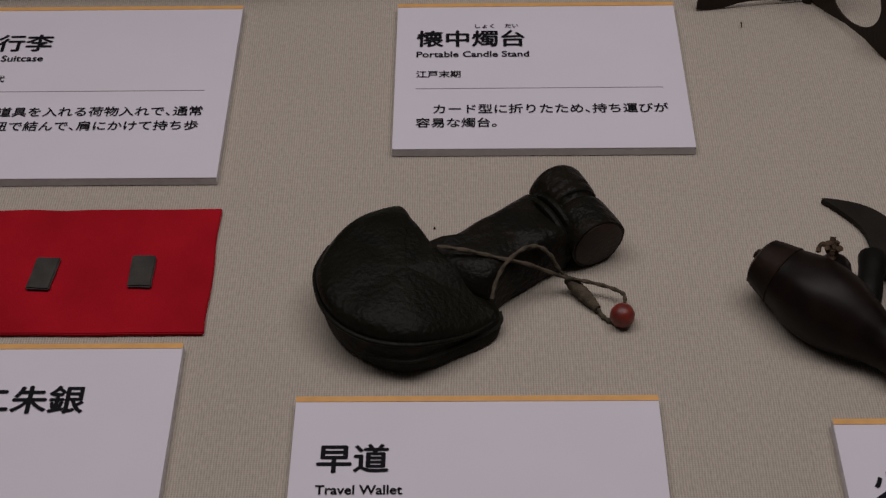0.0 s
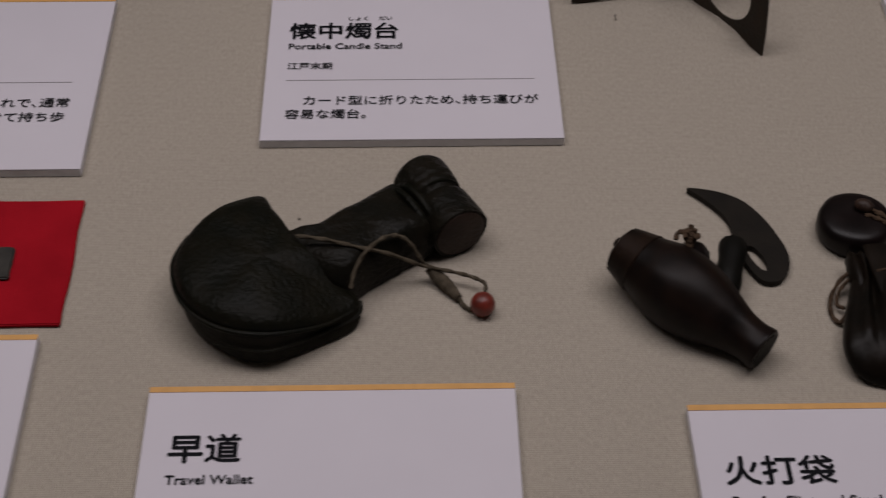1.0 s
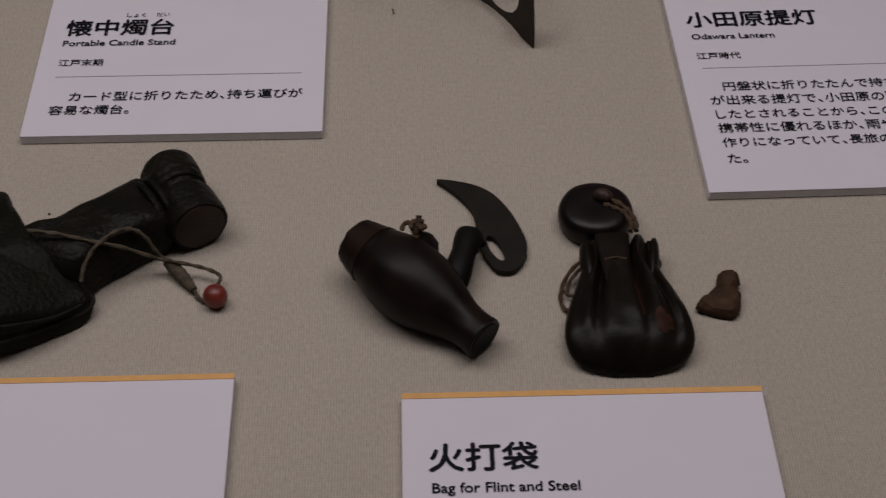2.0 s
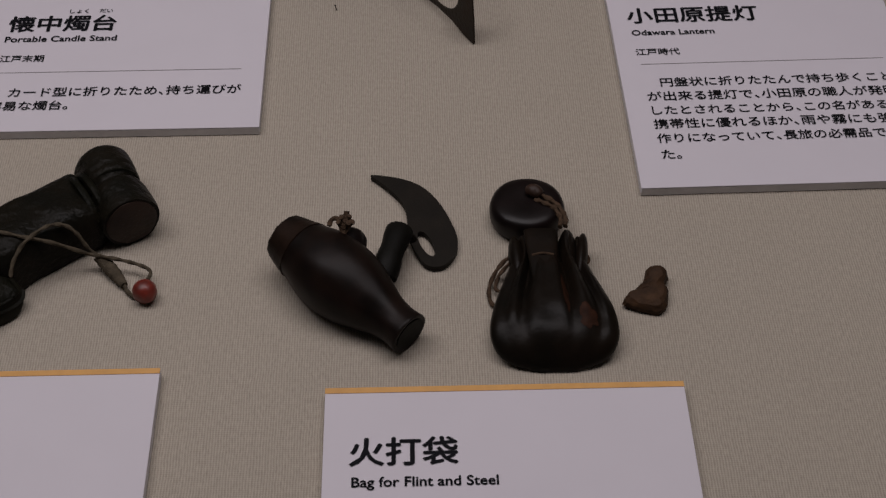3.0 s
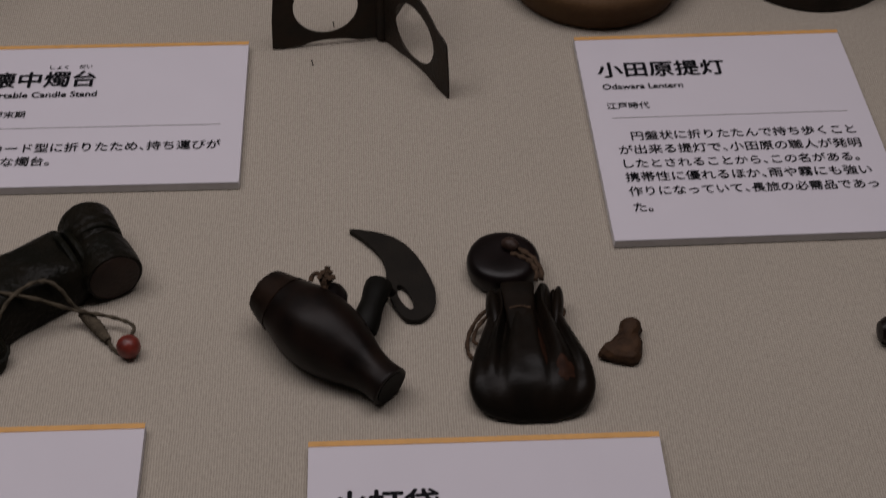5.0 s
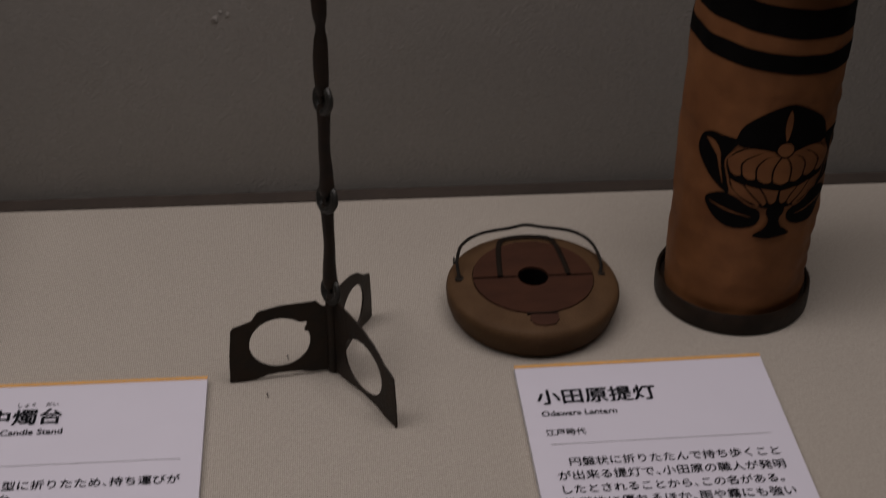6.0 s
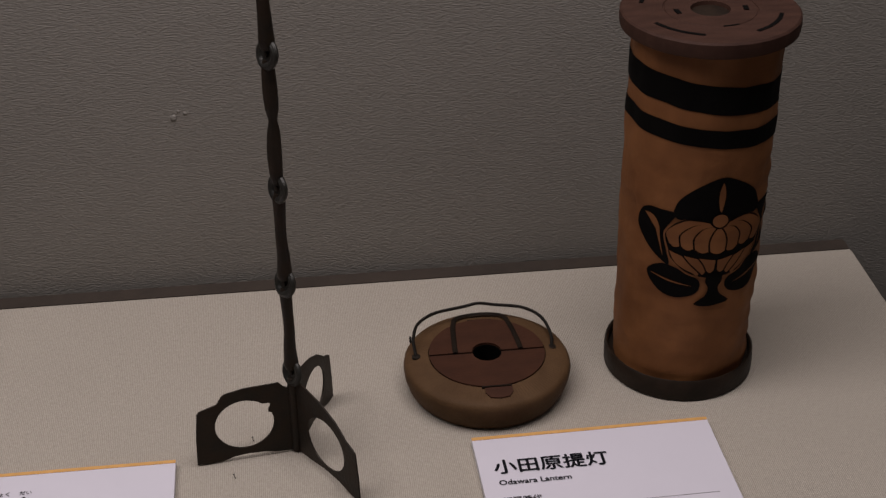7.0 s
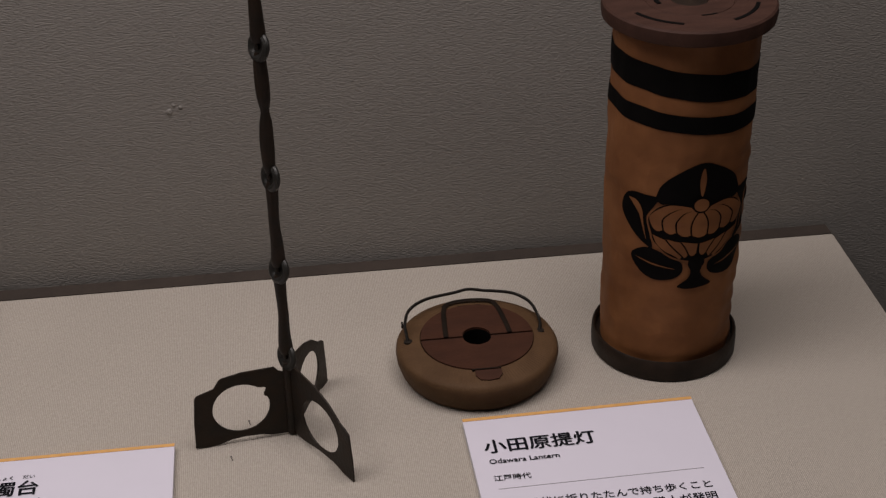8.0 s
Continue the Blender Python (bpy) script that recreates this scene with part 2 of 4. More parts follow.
def tube(points, radius, count=40, seg=8, closed=False, flat=1.0, twist=0.0):
    """A cord or rod along a curve; radius is a number or a function of 0..1."""
    line = curve_points(points, count, closed)
    rings = []
    up = Vector((0, 0, 1))
    for i, p in enumerate(line):
        t = (line[(i + 1) % count] - line[i - 1]) if closed else (line[min(i + 1, count - 1)] - line[max(i - 1, 0)])
        t.normalize()
        side = t.cross(up)
        if side.length < 0.35:
            side = t.cross(Vector((0, 1, 0)))
        side.normalize()
        nor = side.cross(t)
        r = radius(i / (count - 1)) if callable(radius) else radius
        ring = []
        for k in range(seg):
            a = 2 * math.pi * k / seg
            rr = r * (1 + twist * math.sin(2 * a + i * 1.1))
            ring.append(p + side * rr * math.cos(a) + nor * rr * flat * math.sin(a))
        rings.append(ring)
    if closed:
        rings.append(rings[0])
        bm = rings_mesh(rings, True, False, False)
        bmesh.ops.remove_doubles(bm, verts=bm.verts, dist=1e-6)
        return bm
    return rings_mesh(rings)


def pillow(outline, profile, count=64, lean=(0, 0), rough=0.0):
    """Scaled copies of a plan outline stacked to (scale, height): a stuffed or slab-like body."""
    line = curve_points([(x, y, 0) for x, y in outline], count, True)
    c = sum(line, Vector()) / count
    rings = []
    for s, z in profile:
        ring = []
        for p in line:
            q = c + (p - c) * max(s, 0.002)
            dz = rough * noise.noise(q * 60) if rough else 0
            ring.append(Vector((q.x + lean[0] * z, q.y + lean[1] * z, z + dz)))
        rings.append(ring)
    return rings_mesh(rings)


def ease(a, b, x):
    t = min(1.0, max(0.0, (x - a) / (b - a)))
    return t * t * (3 - 2 * t)


def plate(outline, holes, place, thick):
    """A flat plate with holes; place(u, v, w) gives the world point, w runs through the thickness."""
    bm = bmesh.new()
    edges = []
    for loop in [outline] + holes:
        vs = [bm.verts.new((u, v, 0)) for u, v in loop]
        edges += [bm.edges.new((vs[i], vs[(i + 1) % len(vs)])) for i in range(len(vs))]
    bmesh.ops.triangle_fill(bm, use_beauty=True, edges=edges)
    made = bmesh.ops.extrude_face_region(bm, geom=bm.faces[:])
    for e in made["geom"]:
        if isinstance(e, bmesh.types.BMVert):
            e.co.z = thick
    for v in bm.verts:
        v.co = place(v.co.x, v.co.y, v.co.z - thick / 2)
    return bm


def oval(cx, cy, rx, ry, n=28, turn=0.0):
    c, s = math.cos(turn), math.sin(turn)
    out = []
    for i in range(n):
        a = 2 * math.pi * i / n
        x, y = rx * math.cos(a), ry * math.sin(a)
        out.append((cx + x * c - y * s, cy + x * s + y * c))
    return out


def smooth_plan(points, count):
    return [(p.x, p.y) for p in curve_points([(x, y, 0) for x, y in points], count, True)]


# ---------------- the setting ----------------
single("ground", box(-1.2, 1.2, -1.3, 0.46, -0.85, -0.80), CARPET, "dark carpeted floor of the exhibition room", "floor", "structure")
single("wall_north", box(-1.2, 1.2, 0.336, 0.46, -0.80, 1.30), WALLPAPER,
       "grey wall covered in embossed vinyl wallpaper", "wall", "structure")
# south, east and west walls and ceiling are unseen, added to bounce fill light
single("wall_south", box(-1.2, 1.2, -1.4, -1.3, -0.85, 1.30), PLAIN_WALL, "unseen plain grey wall added to enclose the display", "wall", "structure")
single("wall_east", box(1.2, 1.3, -1.4, 0.46, -0.85, 1.30), PLAIN_WALL, "unseen plain grey wall added to enclose the display", "wall", "structure")
single("wall_west", box(-1.3, -1.2, -1.4, 0.46, -0.85, 1.30), PLAIN_WALL, "unseen plain grey wall added to enclose the display", "wall", "structure")
single("ceiling", box(-1.3, 1.3, -1.4, 0.46, 1.30, 1.38), PLAIN_WALL, "unseen plain grey ceiling added over the display", "ceiling", "structure")

stand = thing("display_table", (0, 0, -0.80), "low display table with a beige linen covered top", "display table")
part("tabletop", box(-0.85, 0.650, -0.46, 0.3168, -0.035, 0.0, 0.0015), LINEN, stand, "beige linen covered board")
part("edge_trim", box(-0.85, 0.650, 0.3172, 0.333, -0.035, -0.001, 0.001), TRIM, stand, "dark brown rear edge trim")
part("plinth", box(-0.82, 0.62, -0.43, 0.30, -0.80, -0.035, 0.002), LINEN, stand)

# small scuffs where the wallpaper is chipped
for cx, cz, r in ((0.1545, 0.1335, 0.0024), (0.1625, 0.1365, 0.0016), (0.158, 0.1385, 0.0013), (0.686, 0.205, 0.0016)):
    bm = bmesh.new()
    bmesh.ops.create_icosphere(bm, subdivisions=2, radius=r)
    for v in bm.verts:
        k = 1 + 0.4 * noise.noise(v.co * 700)
        v.co = Vector((cx + v.co.x * k, 0.336 + v.co.y * 0.45, cz + v.co.z * k))
    ob = single("wall_scuff", bm, WALLPAPER, "small chipped bump in the embossed wallpaper", "wall scuff", "structure")

# ---------------- caption cards ----------------
TOP = 0.0053


def text_part(card, name, body, x0, x1, y, weight=0.0, label=""):
    """Flat printed text whose ink spans x0 to x1 and stands on y."""
    bm = bmesh.new()
    cursor = 0.0
    for piece in body.replace("、", "、|").split("|"):
        c = bpy.data.curves.new(name, "FONT")
        c.body, c.resolution_u = piece, 3
        tmp = new(name, c)
        deps = bpy.context.evaluated_depsgraph_get()
        me = bpy.data.meshes.new_from_object(tmp.evaluated_get(deps))
        bpy.data.objects.remove(tmp)
        me.transform(Matrix.Translation((cursor, 0, 0)))
        bm.from_mesh(me)
        bpy.data.meshes.remove(me)
        cursor += len(piece) - 0.5
    xs = [v.co.x for v in bm.verts]
    ys = [v.co.y for v in bm.verts]
    k = (x1 - x0) / (max(xs) - min(xs))
    lo, left = min(ys), min(xs)
    shifts = [(0, 0)] if not weight else [(weight * a, weight * b) for a, b in ((0, 0), (1, 0), (-1, 0), (0, 0.8), (0, -0.8))]
    copies = [bm.copy() for _ in shifts[1:]]
    for i, (one, (dx, dy)) in enumerate(zip([bm] + copies, shifts)):
        for v in one.verts:
            v.co = (x0 + (v.co.x + dx - left) * k, y + (v.co.y + dy - lo) * k, TOP + 0.0003 + 0.00003 * i)
    for one in copies:
        me = bpy.data.meshes.new(name)
        one.to_mesh(me)
        one.free()
        bm.from_mesh(me)
        bpy.data.meshes.remove(me)
    ob = part(name, bm, INK, card, label, smooth=False)
    return ob


def caption_card(x0, y0, x1, y1, label, lines, rule=None, turn=0.0):
    """A printed board; turn is the angle in degrees by which it lies askew."""
    card = thing("caption_card", ((x0 + x1) / 2, (y0 + y1) / 2, 0), label, "caption card", "caption cards")
    part("board", box(x0, x1, y0, y1, 0.0002, TOP - 0.0005, 0.0003, 1), FOAM, card, "pale grey foam board")
    part("sheet", box(x0, x1, y0, y1, TOP - 0.0004, TOP, 0.0001, 1), PAPER, card, "white printed sheet", smooth=False)
    part("orange_band", box(x0, x1, y1 - 0.0027, y1 + 0.0002, TOP + 0.0001, TOP + 0.0003), ORANGE, card, "orange printed band", smooth=False)
    if rule:
        part("rule", box(rule[0], rule[1], rule[2] - 0.00014, rule[2] + 0.00014, TOP + 0.0001, TOP + 0.0003), RULE, card,
             "thin grey printed line", smooth=False)
    for name, body, a, b, y, weight in lines:
        text_part(card, name, body, a, b, y, weight)
    card.location.y += 0.0008
    card.rotation_euler = (0, 0, radians(turn))
    return card


BOLD, MID = 0.025, 0.014
caption_card(0.0, 0.0003, 0.150, 0.1180, "white caption card about a portable candle stand", [
    ("title", "懐中燭台", 0.011, 0.068, 0.0805, BOLD), ("ruby", "しょく", 0.042, 0.052, 0.0962, MID), ("ruby", "だい", 0.058, 0.065, 0.0965, MID),
    ("subtitle", "Portable Candle Stand", 0.011, 0.070, 0.0718, 0.023), ("date", "江戸末期", 0.011, 0.034, 0.0550, MID),
    ("text_line", "カード型に折りたため、持ち運びが", 0.0203, 0.139, 0.0265, MID), ("text_line", "容易な燭台。", 0.0115, 0.052, 0.016, MID)],
    (0.011, 0.138, 0.0463))
caption_card(-0.236, -0.0192, -0.0847, 0.1178, "white caption card about a travel suitcase", [
    ("title", "行李", -0.2128, -0.1838, 0.0795, BOLD), ("subtitle", "Suitcase", -0.2085, -0.1865, 0.071, 0.023), ("date", "代", -0.209, -0.2035, 0.054, MID),
    ("text_line", "道具を入れる荷物入れで、通常", -0.2018, -0.0972, 0.0265, MID), ("text_line", "紐で結んで、肩にかけて持ち歩", -0.2018, -0.0982, 0.0155, MID)],
    (-0.226, -0.098, 0.0463))
caption_card(-0.238, -0.244, -0.0876, -0.1256, "white caption card about small silver coins", [("title", "二朱銀", -0.172, -0.126, -0.164, BOLD)])
caption_card(-0.036, -0.275, 0.117, -0.1558, "white caption card about a travel wallet", [
    ("title", "早道", -0.025, 0.004, -0.195, BOLD), ("subtitle", "Travel Wallet", -0.025, 0.010, -0.2058, 0.023)])
caption_card(0.188, -0.289, 0.340, -0.1689, "white caption card about a flint and steel bag", [
    ("title", "火打袋", 0.199, 0.243, -0.2095, BOLD), ("subtitle", "Bag for Flint and Steel", 0.200, 0.259, -0.2215, 0.023)])
caption_card(0.3345, -0.0482, 0.4855, 0.1170, "white caption card about a folding paper lantern", [
    ("title", "小田原提灯", 0.3440, 0.4145, 0.0797, BOLD), ("subtitle", "Odawara Lantern", 0.3448, 0.3888, 0.0692, 0.023),
    ("date", "江戸時代", 0.3448, 0.3678, 0.0523, MID),
    ("text_line", "円盤状に折りたたんで持ち歩くこと", 0.3543, 0.4738, 0.0263, MID), ("text_line", "が出来る提灯で、小田原の職人が発明", 0.3463, 0.4741, 0.0153, MID),
    ("text_line", "したとされることから、この名がある。", 0.3472, 0.4703, 0.0046, MID), ("text_line", "携帯性に優れるほか、雨や霧にも強い", 0.3467, 0.4742, -0.0060, MID),
    ("text_line", "作りになっていて、長旅の必需品であっ", 0.3468, 0.4750, -0.0166, MID), ("text_line", "た。", 0.3475, 0.357, -0.0284, MID)],
    (0.3462, 0.4735, 0.0450), 0.9)

# ---------------- red felt and coins ----------------
bm = box(-0.235, -0.0805, -0.1160, -0.037, 0.0002, 0.0024, 0.0005, 2)
bmesh.ops.subdivide_edges(bm, edges=[e for e in bm.edges if e.calc_length() > 0.02], cuts=24, use_grid_fill=True)
for v in bm.verts:
    v.co += Vector((noise.noise(v.co * 55), noise.noise(v.co * 55 + Vector((9, 0, 0))), 0.4 * abs(noise.noise(v.co * 30)))) * 0.0008
single("red_felt_mat", bm, FELT, "flat red felt mat lying on the linen", "felt mat")
for cx, cy, skew in ((-0.1578, -0.0805, 0.10), (-0.1125, -0.0795, 0.0)):
    bm = box(-0.0056, 0.0056, -0.0100, 0.0100, 0, 0.0018, 0.0006, 2)
    bmesh.ops.subdivide_edges(bm, edges=[e for e in bm.edges if e.calc_length() > 0.004], cuts=3, use_grid_fill=True)
    for v in bm.verts:
        n1 = noise.noise((v.co.x * 300 + cx * 900, v.co.y * 300, 0))
        v.co = (cx + v.co.x + skew * v.co.y + n1 * 0.0005, cy + v.co.y - 0.05 * v.co.x + n1 * 0.0003, 0.0027 + v.co.z + (n1 * 0.0003 if v.co.z > 0.001 else 0))
    tagged(single("silver_coin", bm, SILVER, "small rectangular tarnished silver coin on red felt", "coin"), group="coins on the felt")

# ---------------- suitcase behind its card ----------------
case = thing("wicker_suitcase", (-0.20, 0.22, 0), "dark woven wicker travel suitcase on the linen", "suitcase")
part("body", box(-0.36, -0.052, 0.1325, 0.29, 0.0, 0.105, 0.004, 3), WICKER, case)
part("lid", box(-0.365, -0.047, 0.1285, 0.294, 0.055, 0.135, 0.007, 3), WICKER, case, "dark woven wicker lid")

# ---------------- leather travel wallet ----------------
wallet = thing("leather_wallet", (0.03, -0.09, 0), "dark leather travel wallet with a rolled end, cord and coral bead", "wallet")
plan = [(0.005, -0.0605), (-0.012, -0.068), (-0.0235, -0.083), (-0.0285, -0.099), (-0.0235, -0.1185), (-0.008, -0.1345), (0.012, -0.1408),
        (0.033, -0.1328), (0.0500, -0.1222), (0.0490, -0.1125), (0.036, -0.100), (0.020, -0.083), (0.013, -0.069)]


def slumped(bm):
    """The pouch's mouth sinks towards its far corner."""
    for v in bm.verts:
        k = ease(0.008, 0.050, v.co.x) * ease(-0.092, -0.116, v.co.y)
        v.co.z *= 1 - 0.50 * k
        v.co.y += 0.0065 * k * ease(0.008, 0.022, v.co.z + 0.012)
    return bm


part("pouch_body", slumped(pillow(plan, [(0.0, 0.0002), (0.90, 0.0003), (0.975, 0.003), (1.0, 0.008), (0.985, 0.013), (0.995, 0.0165), (0.98, 0.0205), (0.93, 0.0235), (0.0, 0.0245)],
                          96, rough=0.0016)), LEATHER_SIDE, wallet, "worn olive-black leather pouch")
flap_plan = [(0.0055, -0.0572), (-0.0115, -0.0645), (-0.0245, -0.082), (-0.0302, -0.0985), (-0.0240, -0.1200), (-0.009, -0.1340), (0.012, -0.1390),
             (0.034, -0.1335), (0.0495, -0.1230), (0.0485, -0.1160), (0.0375, -0.1040), (0.0225, -0.0850), (0.0130, -0.0690)]
part("flap", slumped(pillow(flap_plan, [(0.0, 0.0225), (0.95, 0.0215), (0.995, 0.0205), (1.0, 0.0222), (0.985, 0.0242), (0.93, 0.0266), (0.8, 0.0282), (0.5, 0.0296), (0.0, 0.030)],
                    96, rough=0.0022)), LEATHER, wallet, "grained black leather flap")
neck_plan = [(0.014, -0.084), (0.026, -0.0780), (0.043, -0.0655), (0.060, -0.0500), (0.068, -0.0455), (0.075, -0.0550), (0.0835, -0.0700), (0.0832, -0.077),
             (0.070, -0.086), (0.056, -0.097), (0.044, -0.108), (0.030, -0.103)]
bm = pillow(neck_plan, [(0.0, 0.0003), (0.9, 0.0003), (0.98, 0.004), (1.0, 0.010), (0.97, 0.016), (0.90, 0.0215), (0.75, 0.0236), (0.6, 0.0245), (0.3, 0.0252), (0.0, 0.0255)], 80, rough=0.002)
for v in bm.verts:
    v.co.z *= 1 + 0.07 * (1 - ease(0.034, 0.062, v.co.x))
part("neck", bm, LEATHER_GLINT, wallet)
collar_a, collar_b = Vector((0.0640, -0.0480, 0.0115)), Vector((0.0825, -0.0765, 0.0115))
for off in (0.0, 0.005):
    d = Vector((0.8, 0.6, 0)) * off
    mid = (collar_a + collar_b) / 2
    ax = (collar_b - collar_a) / 2
    loop = [mid + d + ax * (1.0 * math.cos(a)) * (1 if abs(math.cos(a)) < 0.98 else 0.99) + Vector((0, 0, 0.0128)) * math.sin(a)
            for a in [2 * math.pi * i / 16 for i in range(16)]]
    part("collar_band", tube(loop, 0.0019, 64, 8, closed=True), LEATHER, wallet)
roll_a, roll_b = Vector((0.0765, -0.0335, 0.0142)), Vector((0.0965, -0.0735, 0.0138))
roll_len = (roll_b - roll_a).length
prof = []
for i in range(41):
    s = i / 40
    r = 0.0136 - 0.0026 * math.exp(-((s - 0.52) / 0.055) ** 2) - 0.0009 * math.exp(-((s - 0.36) / 0.02) ** 2)
    if s < 0.10:
        r *= math.sqrt(max(0.0, 1 - (1 - s / 0.10) ** 2)) * 0.45 + 0.55
    if s > 0.97:
        r *= 0.985
    prof.append((r, s * roll_len))
part("rolled_toggle", lathe([(0.0, 0.0)] + prof, roll_a, roll_b - roll_a, 48, wobble=0.0006), LEATHER_GLINT, wallet, "rolled black leather toggle end")
dirn = (roll_b - roll_a).normalized()
part("toggle_end", lathe([(0.0, -0.001), (0.0121, -0.001), (0.0121, 0.0004), (0.0105, 0.0010), (0.0, 0.0012)], roll_b, dirn, 40, wobble=0.0004),
     LEATHER_BROWN, wallet, "brown worn leather end")
for u in (0.42, 0.46, 0.60):
    loop = [roll_a.lerp(roll_b, u + 0.01 * math.sin(a * 2)) + (dirn.to_track_quat("Z", "Y") @ Vector((0.0122 * math.cos(a), 0.0122 * math.sin(a), 0)))
            for a in [2 * math.pi * i / 12 for i in range(12)]]
    part("binding", tube(loop, 0.0009, 48, 6, closed=True), LEATHER, wallet)
lip = [(-0.0252, -0.0820, 0.0222), (-0.0306, -0.0985, 0.0212), (-0.0246, -0.1205, 0.0207), (-0.0092, -0.1346, 0.0207), (0.012, -0.1396, 0.0209),
       (0.034, -0.1340, 0.0215), (0.0485, -0.1238, 0.0219)]
part("flap_piping", slumped(tube(lip, lambda s: 0.0003 + 0.0010 * math.sin(math.pi * (0.04 + 0.9 * s)) ** 0.5, 90, 8)), LEATHER, wallet, "worn edge piping")
under = [(-0.0100, -0.1360, 0.0110), (0.012, -0.1418, 0.0125), (0.030, -0.1352, 0.0130), (0.0440, -0.1262, 0.0125), (0.0505, -0.1200, 0.0130), (0.0500, -0.1150, 0.0150)]
part("mouth_lip", slumped(tube(under, lambda s: 0.0005 + 0.0016 * s ** 1.5, 60, 8)), LEATHER_SIDE, wallet, "curled olive leather lip")
# stitched studs on the flap
for x, y in ((-0.022, -0.109), (-0.0135, -0.121)):
    bm = bmesh.new()
    bmesh.ops.create_uvsphere(bm, u_segments=10, v_segments=6, radius=0.0011, matrix=pose(x, y, 0.0262))
    part("stud", bm, LEATHER_BROWN, wallet)
cord_a = [(0.0235, -0.0905, 0.0302), (0.036, -0.0925, 0.0298), (0.050, -0.0940, 0.0265), (0.064, -0.0935, 0.0215), (0.079, -0.0910, 0.0110), (0.0905, -0.0915, 0.0080),
          (0.1005, -0.0940, 0.0068), (0.1066, -0.0980, 0.0065), (0.1065, -0.1045, 0.0075)]
part("cord", tube(cord_a, 0.00088, 70, 8, twist=0.18), CORD, wallet, "thin grey-brown cord")
cord_b = [(0.0475, -0.1095, 0.0165), (0.0490, -0.1050, 0.0215), (0.0535, -0.0970, 0.0255), (0.0615, -0.0885, 0.0262), (0.0685, -0.0855, 0.0245), (0.0740, -0.0865, 0.0200),
          (0.0785, -0.0885, 0.0120), (0.0850, -0.0905, 0.0060)]
part("cord", tube(cord_b, 0.00088, 60, 8, twist=0.18), CORD, wallet, "thin grey-brown cord")
part("cord_wrap", tube([(0.0815, -0.0895, 0.0080), (0.0860, -0.0920, 0.0045), (0.0905, -0.0970, 0.0032), (0.0950, -0.1032, 0.0027)],
                       lambda s: 0.0018 + 0.0015 * math.sin(math.pi * min(1, s * 1.05)), 40, 10, twist=0.05), CORD, wallet, "knotted grey-brown cord")
part("cord", tube([(0.0945, -0.1022, 0.0027), (0.0970, -0.1065, 0.0014), (0.1005, -0.1095, 0.0016), (0.1045, -0.1110, 0.0040)], 0.00105, 24, 8, twist=0.18), CORD, wallet,
     "thin grey-brown cord")
part("bead", lathe([(0.0014, -0.0050), (0.0034, -0.0045), (0.0051, -0.0024), (0.0056, 0.0), (0.0051, 0.0024), (0.0034, 0.0045), (0.0014, 0.0050)],
                   (0.1053, -0.1098, 0.0056), (0.35, 0.8, 0.1), 32), CORAL, wallet, "coral red bead")

# ---------------- flint bottle with striker ----------------
bottle = thing("flint_bottle", (0.195, -0.115, 0), "dark lacquered wooden tinder bottle lying on its side", "tinder bottle")
bot_a, bot_b = Vector((0.1732, -0.0935, 0.0174)), Vector((0.2236, -0.1422, 0.0104))
blen = (bot_b - bot_a).length
key = [(0.0, 0.0128), (0.12, 0.0150), (0.25, 0.0177), (0.38, 0.0185), (0.52, 0.0172), (0.68, 0.0136), (0.80, 0.0107), (0.90, 0.0096), (1.0, 0.0102)]
prof = [(p.y, p.x * blen) for p in curve_points([(a, b, 0) for a, b in key], 48)]
part("body", lathe(prof + [(0.0099, blen + 0.0006), (0.0090, blen + 0.0008), (0.0080, blen + 0.0003), (0.0, blen + 0.0001)], bot_a, bot_b - bot_a, 56, wobble=0.0005), BOTTLE_WOOD, bottle)
bway = (bot_b - bot_a).normalized()
part("end_face", lathe([(0.0, 0.0), (0.0079, 0.0), (0.0079, 0.0006), (0.0, 0.0005)], bot_b + bway * 0.0002, bway, 32), STRAP, bottle, "dull black end face")
part("cap", lathe([(0.0, -0.0085), (0.0085, -0.0082), (0.0112, -0.0068), (0.0128, -0.002), (0.0142, 0.0035), (0.0148, 0.0050), (0.0140, 0.0056), (0.0, 0.0056)], bot_a, bway, 14, wobble=0.0004),
     HORN_CAP, bottle, "brown wooden cap")
part("cap_knob", lathe([(0.0, 0), (0.0024, 0.0002), (0.0024, 0.0012), (0.0016, 0.0018), (0.0, 0.0020)], bot_a + Vector((-0.0070, 0.0050, 0.0042)), (-0.75, 0.55, 0.35), 16), HORN_CAP, bottle)
part("lug", lathe([(0.0, 0.0), (0.0082, 0.0), (0.0078, 0.006), (0.0066, 0.0105), (0.0048, 0.0125), (0.0, 0.0132)], (0.1960, -0.1040, 0.0205), (0.30, 0.90, 0.12), 24, wobble=0.0004), HORN, bottle)
random.seed(4)
for i in range(18):
    a = random.uniform(0, 6.28)
    s = random.uniform(0.0010, 0.0046)
    part("tuft", tube([(0.1955, -0.0990, 0.0290), (0.1958 + s * math.cos(a) * 0.6, -0.0950 + s * math.sin(a) * 0.5, 0.0315),
                       (0.1960 + s * math.cos(a), -0.0942 + s * math.sin(a), 0.0335 + 0.001 * math.sin(i))], 0.0013, 8, 6), CORD_BROWN, bottle, "frayed brown cord end")
part("cord", tube([(0.1892, -0.0975, 0.0325), (0.1905, -0.0948, 0.0338), (0.1930, -0.0942, 0.0335), (0.1955, -0.0972, 0.0310)], 0.0011, 16, 7, twist=0.15), CORD_BROWN, bottle, "brown cord loop")
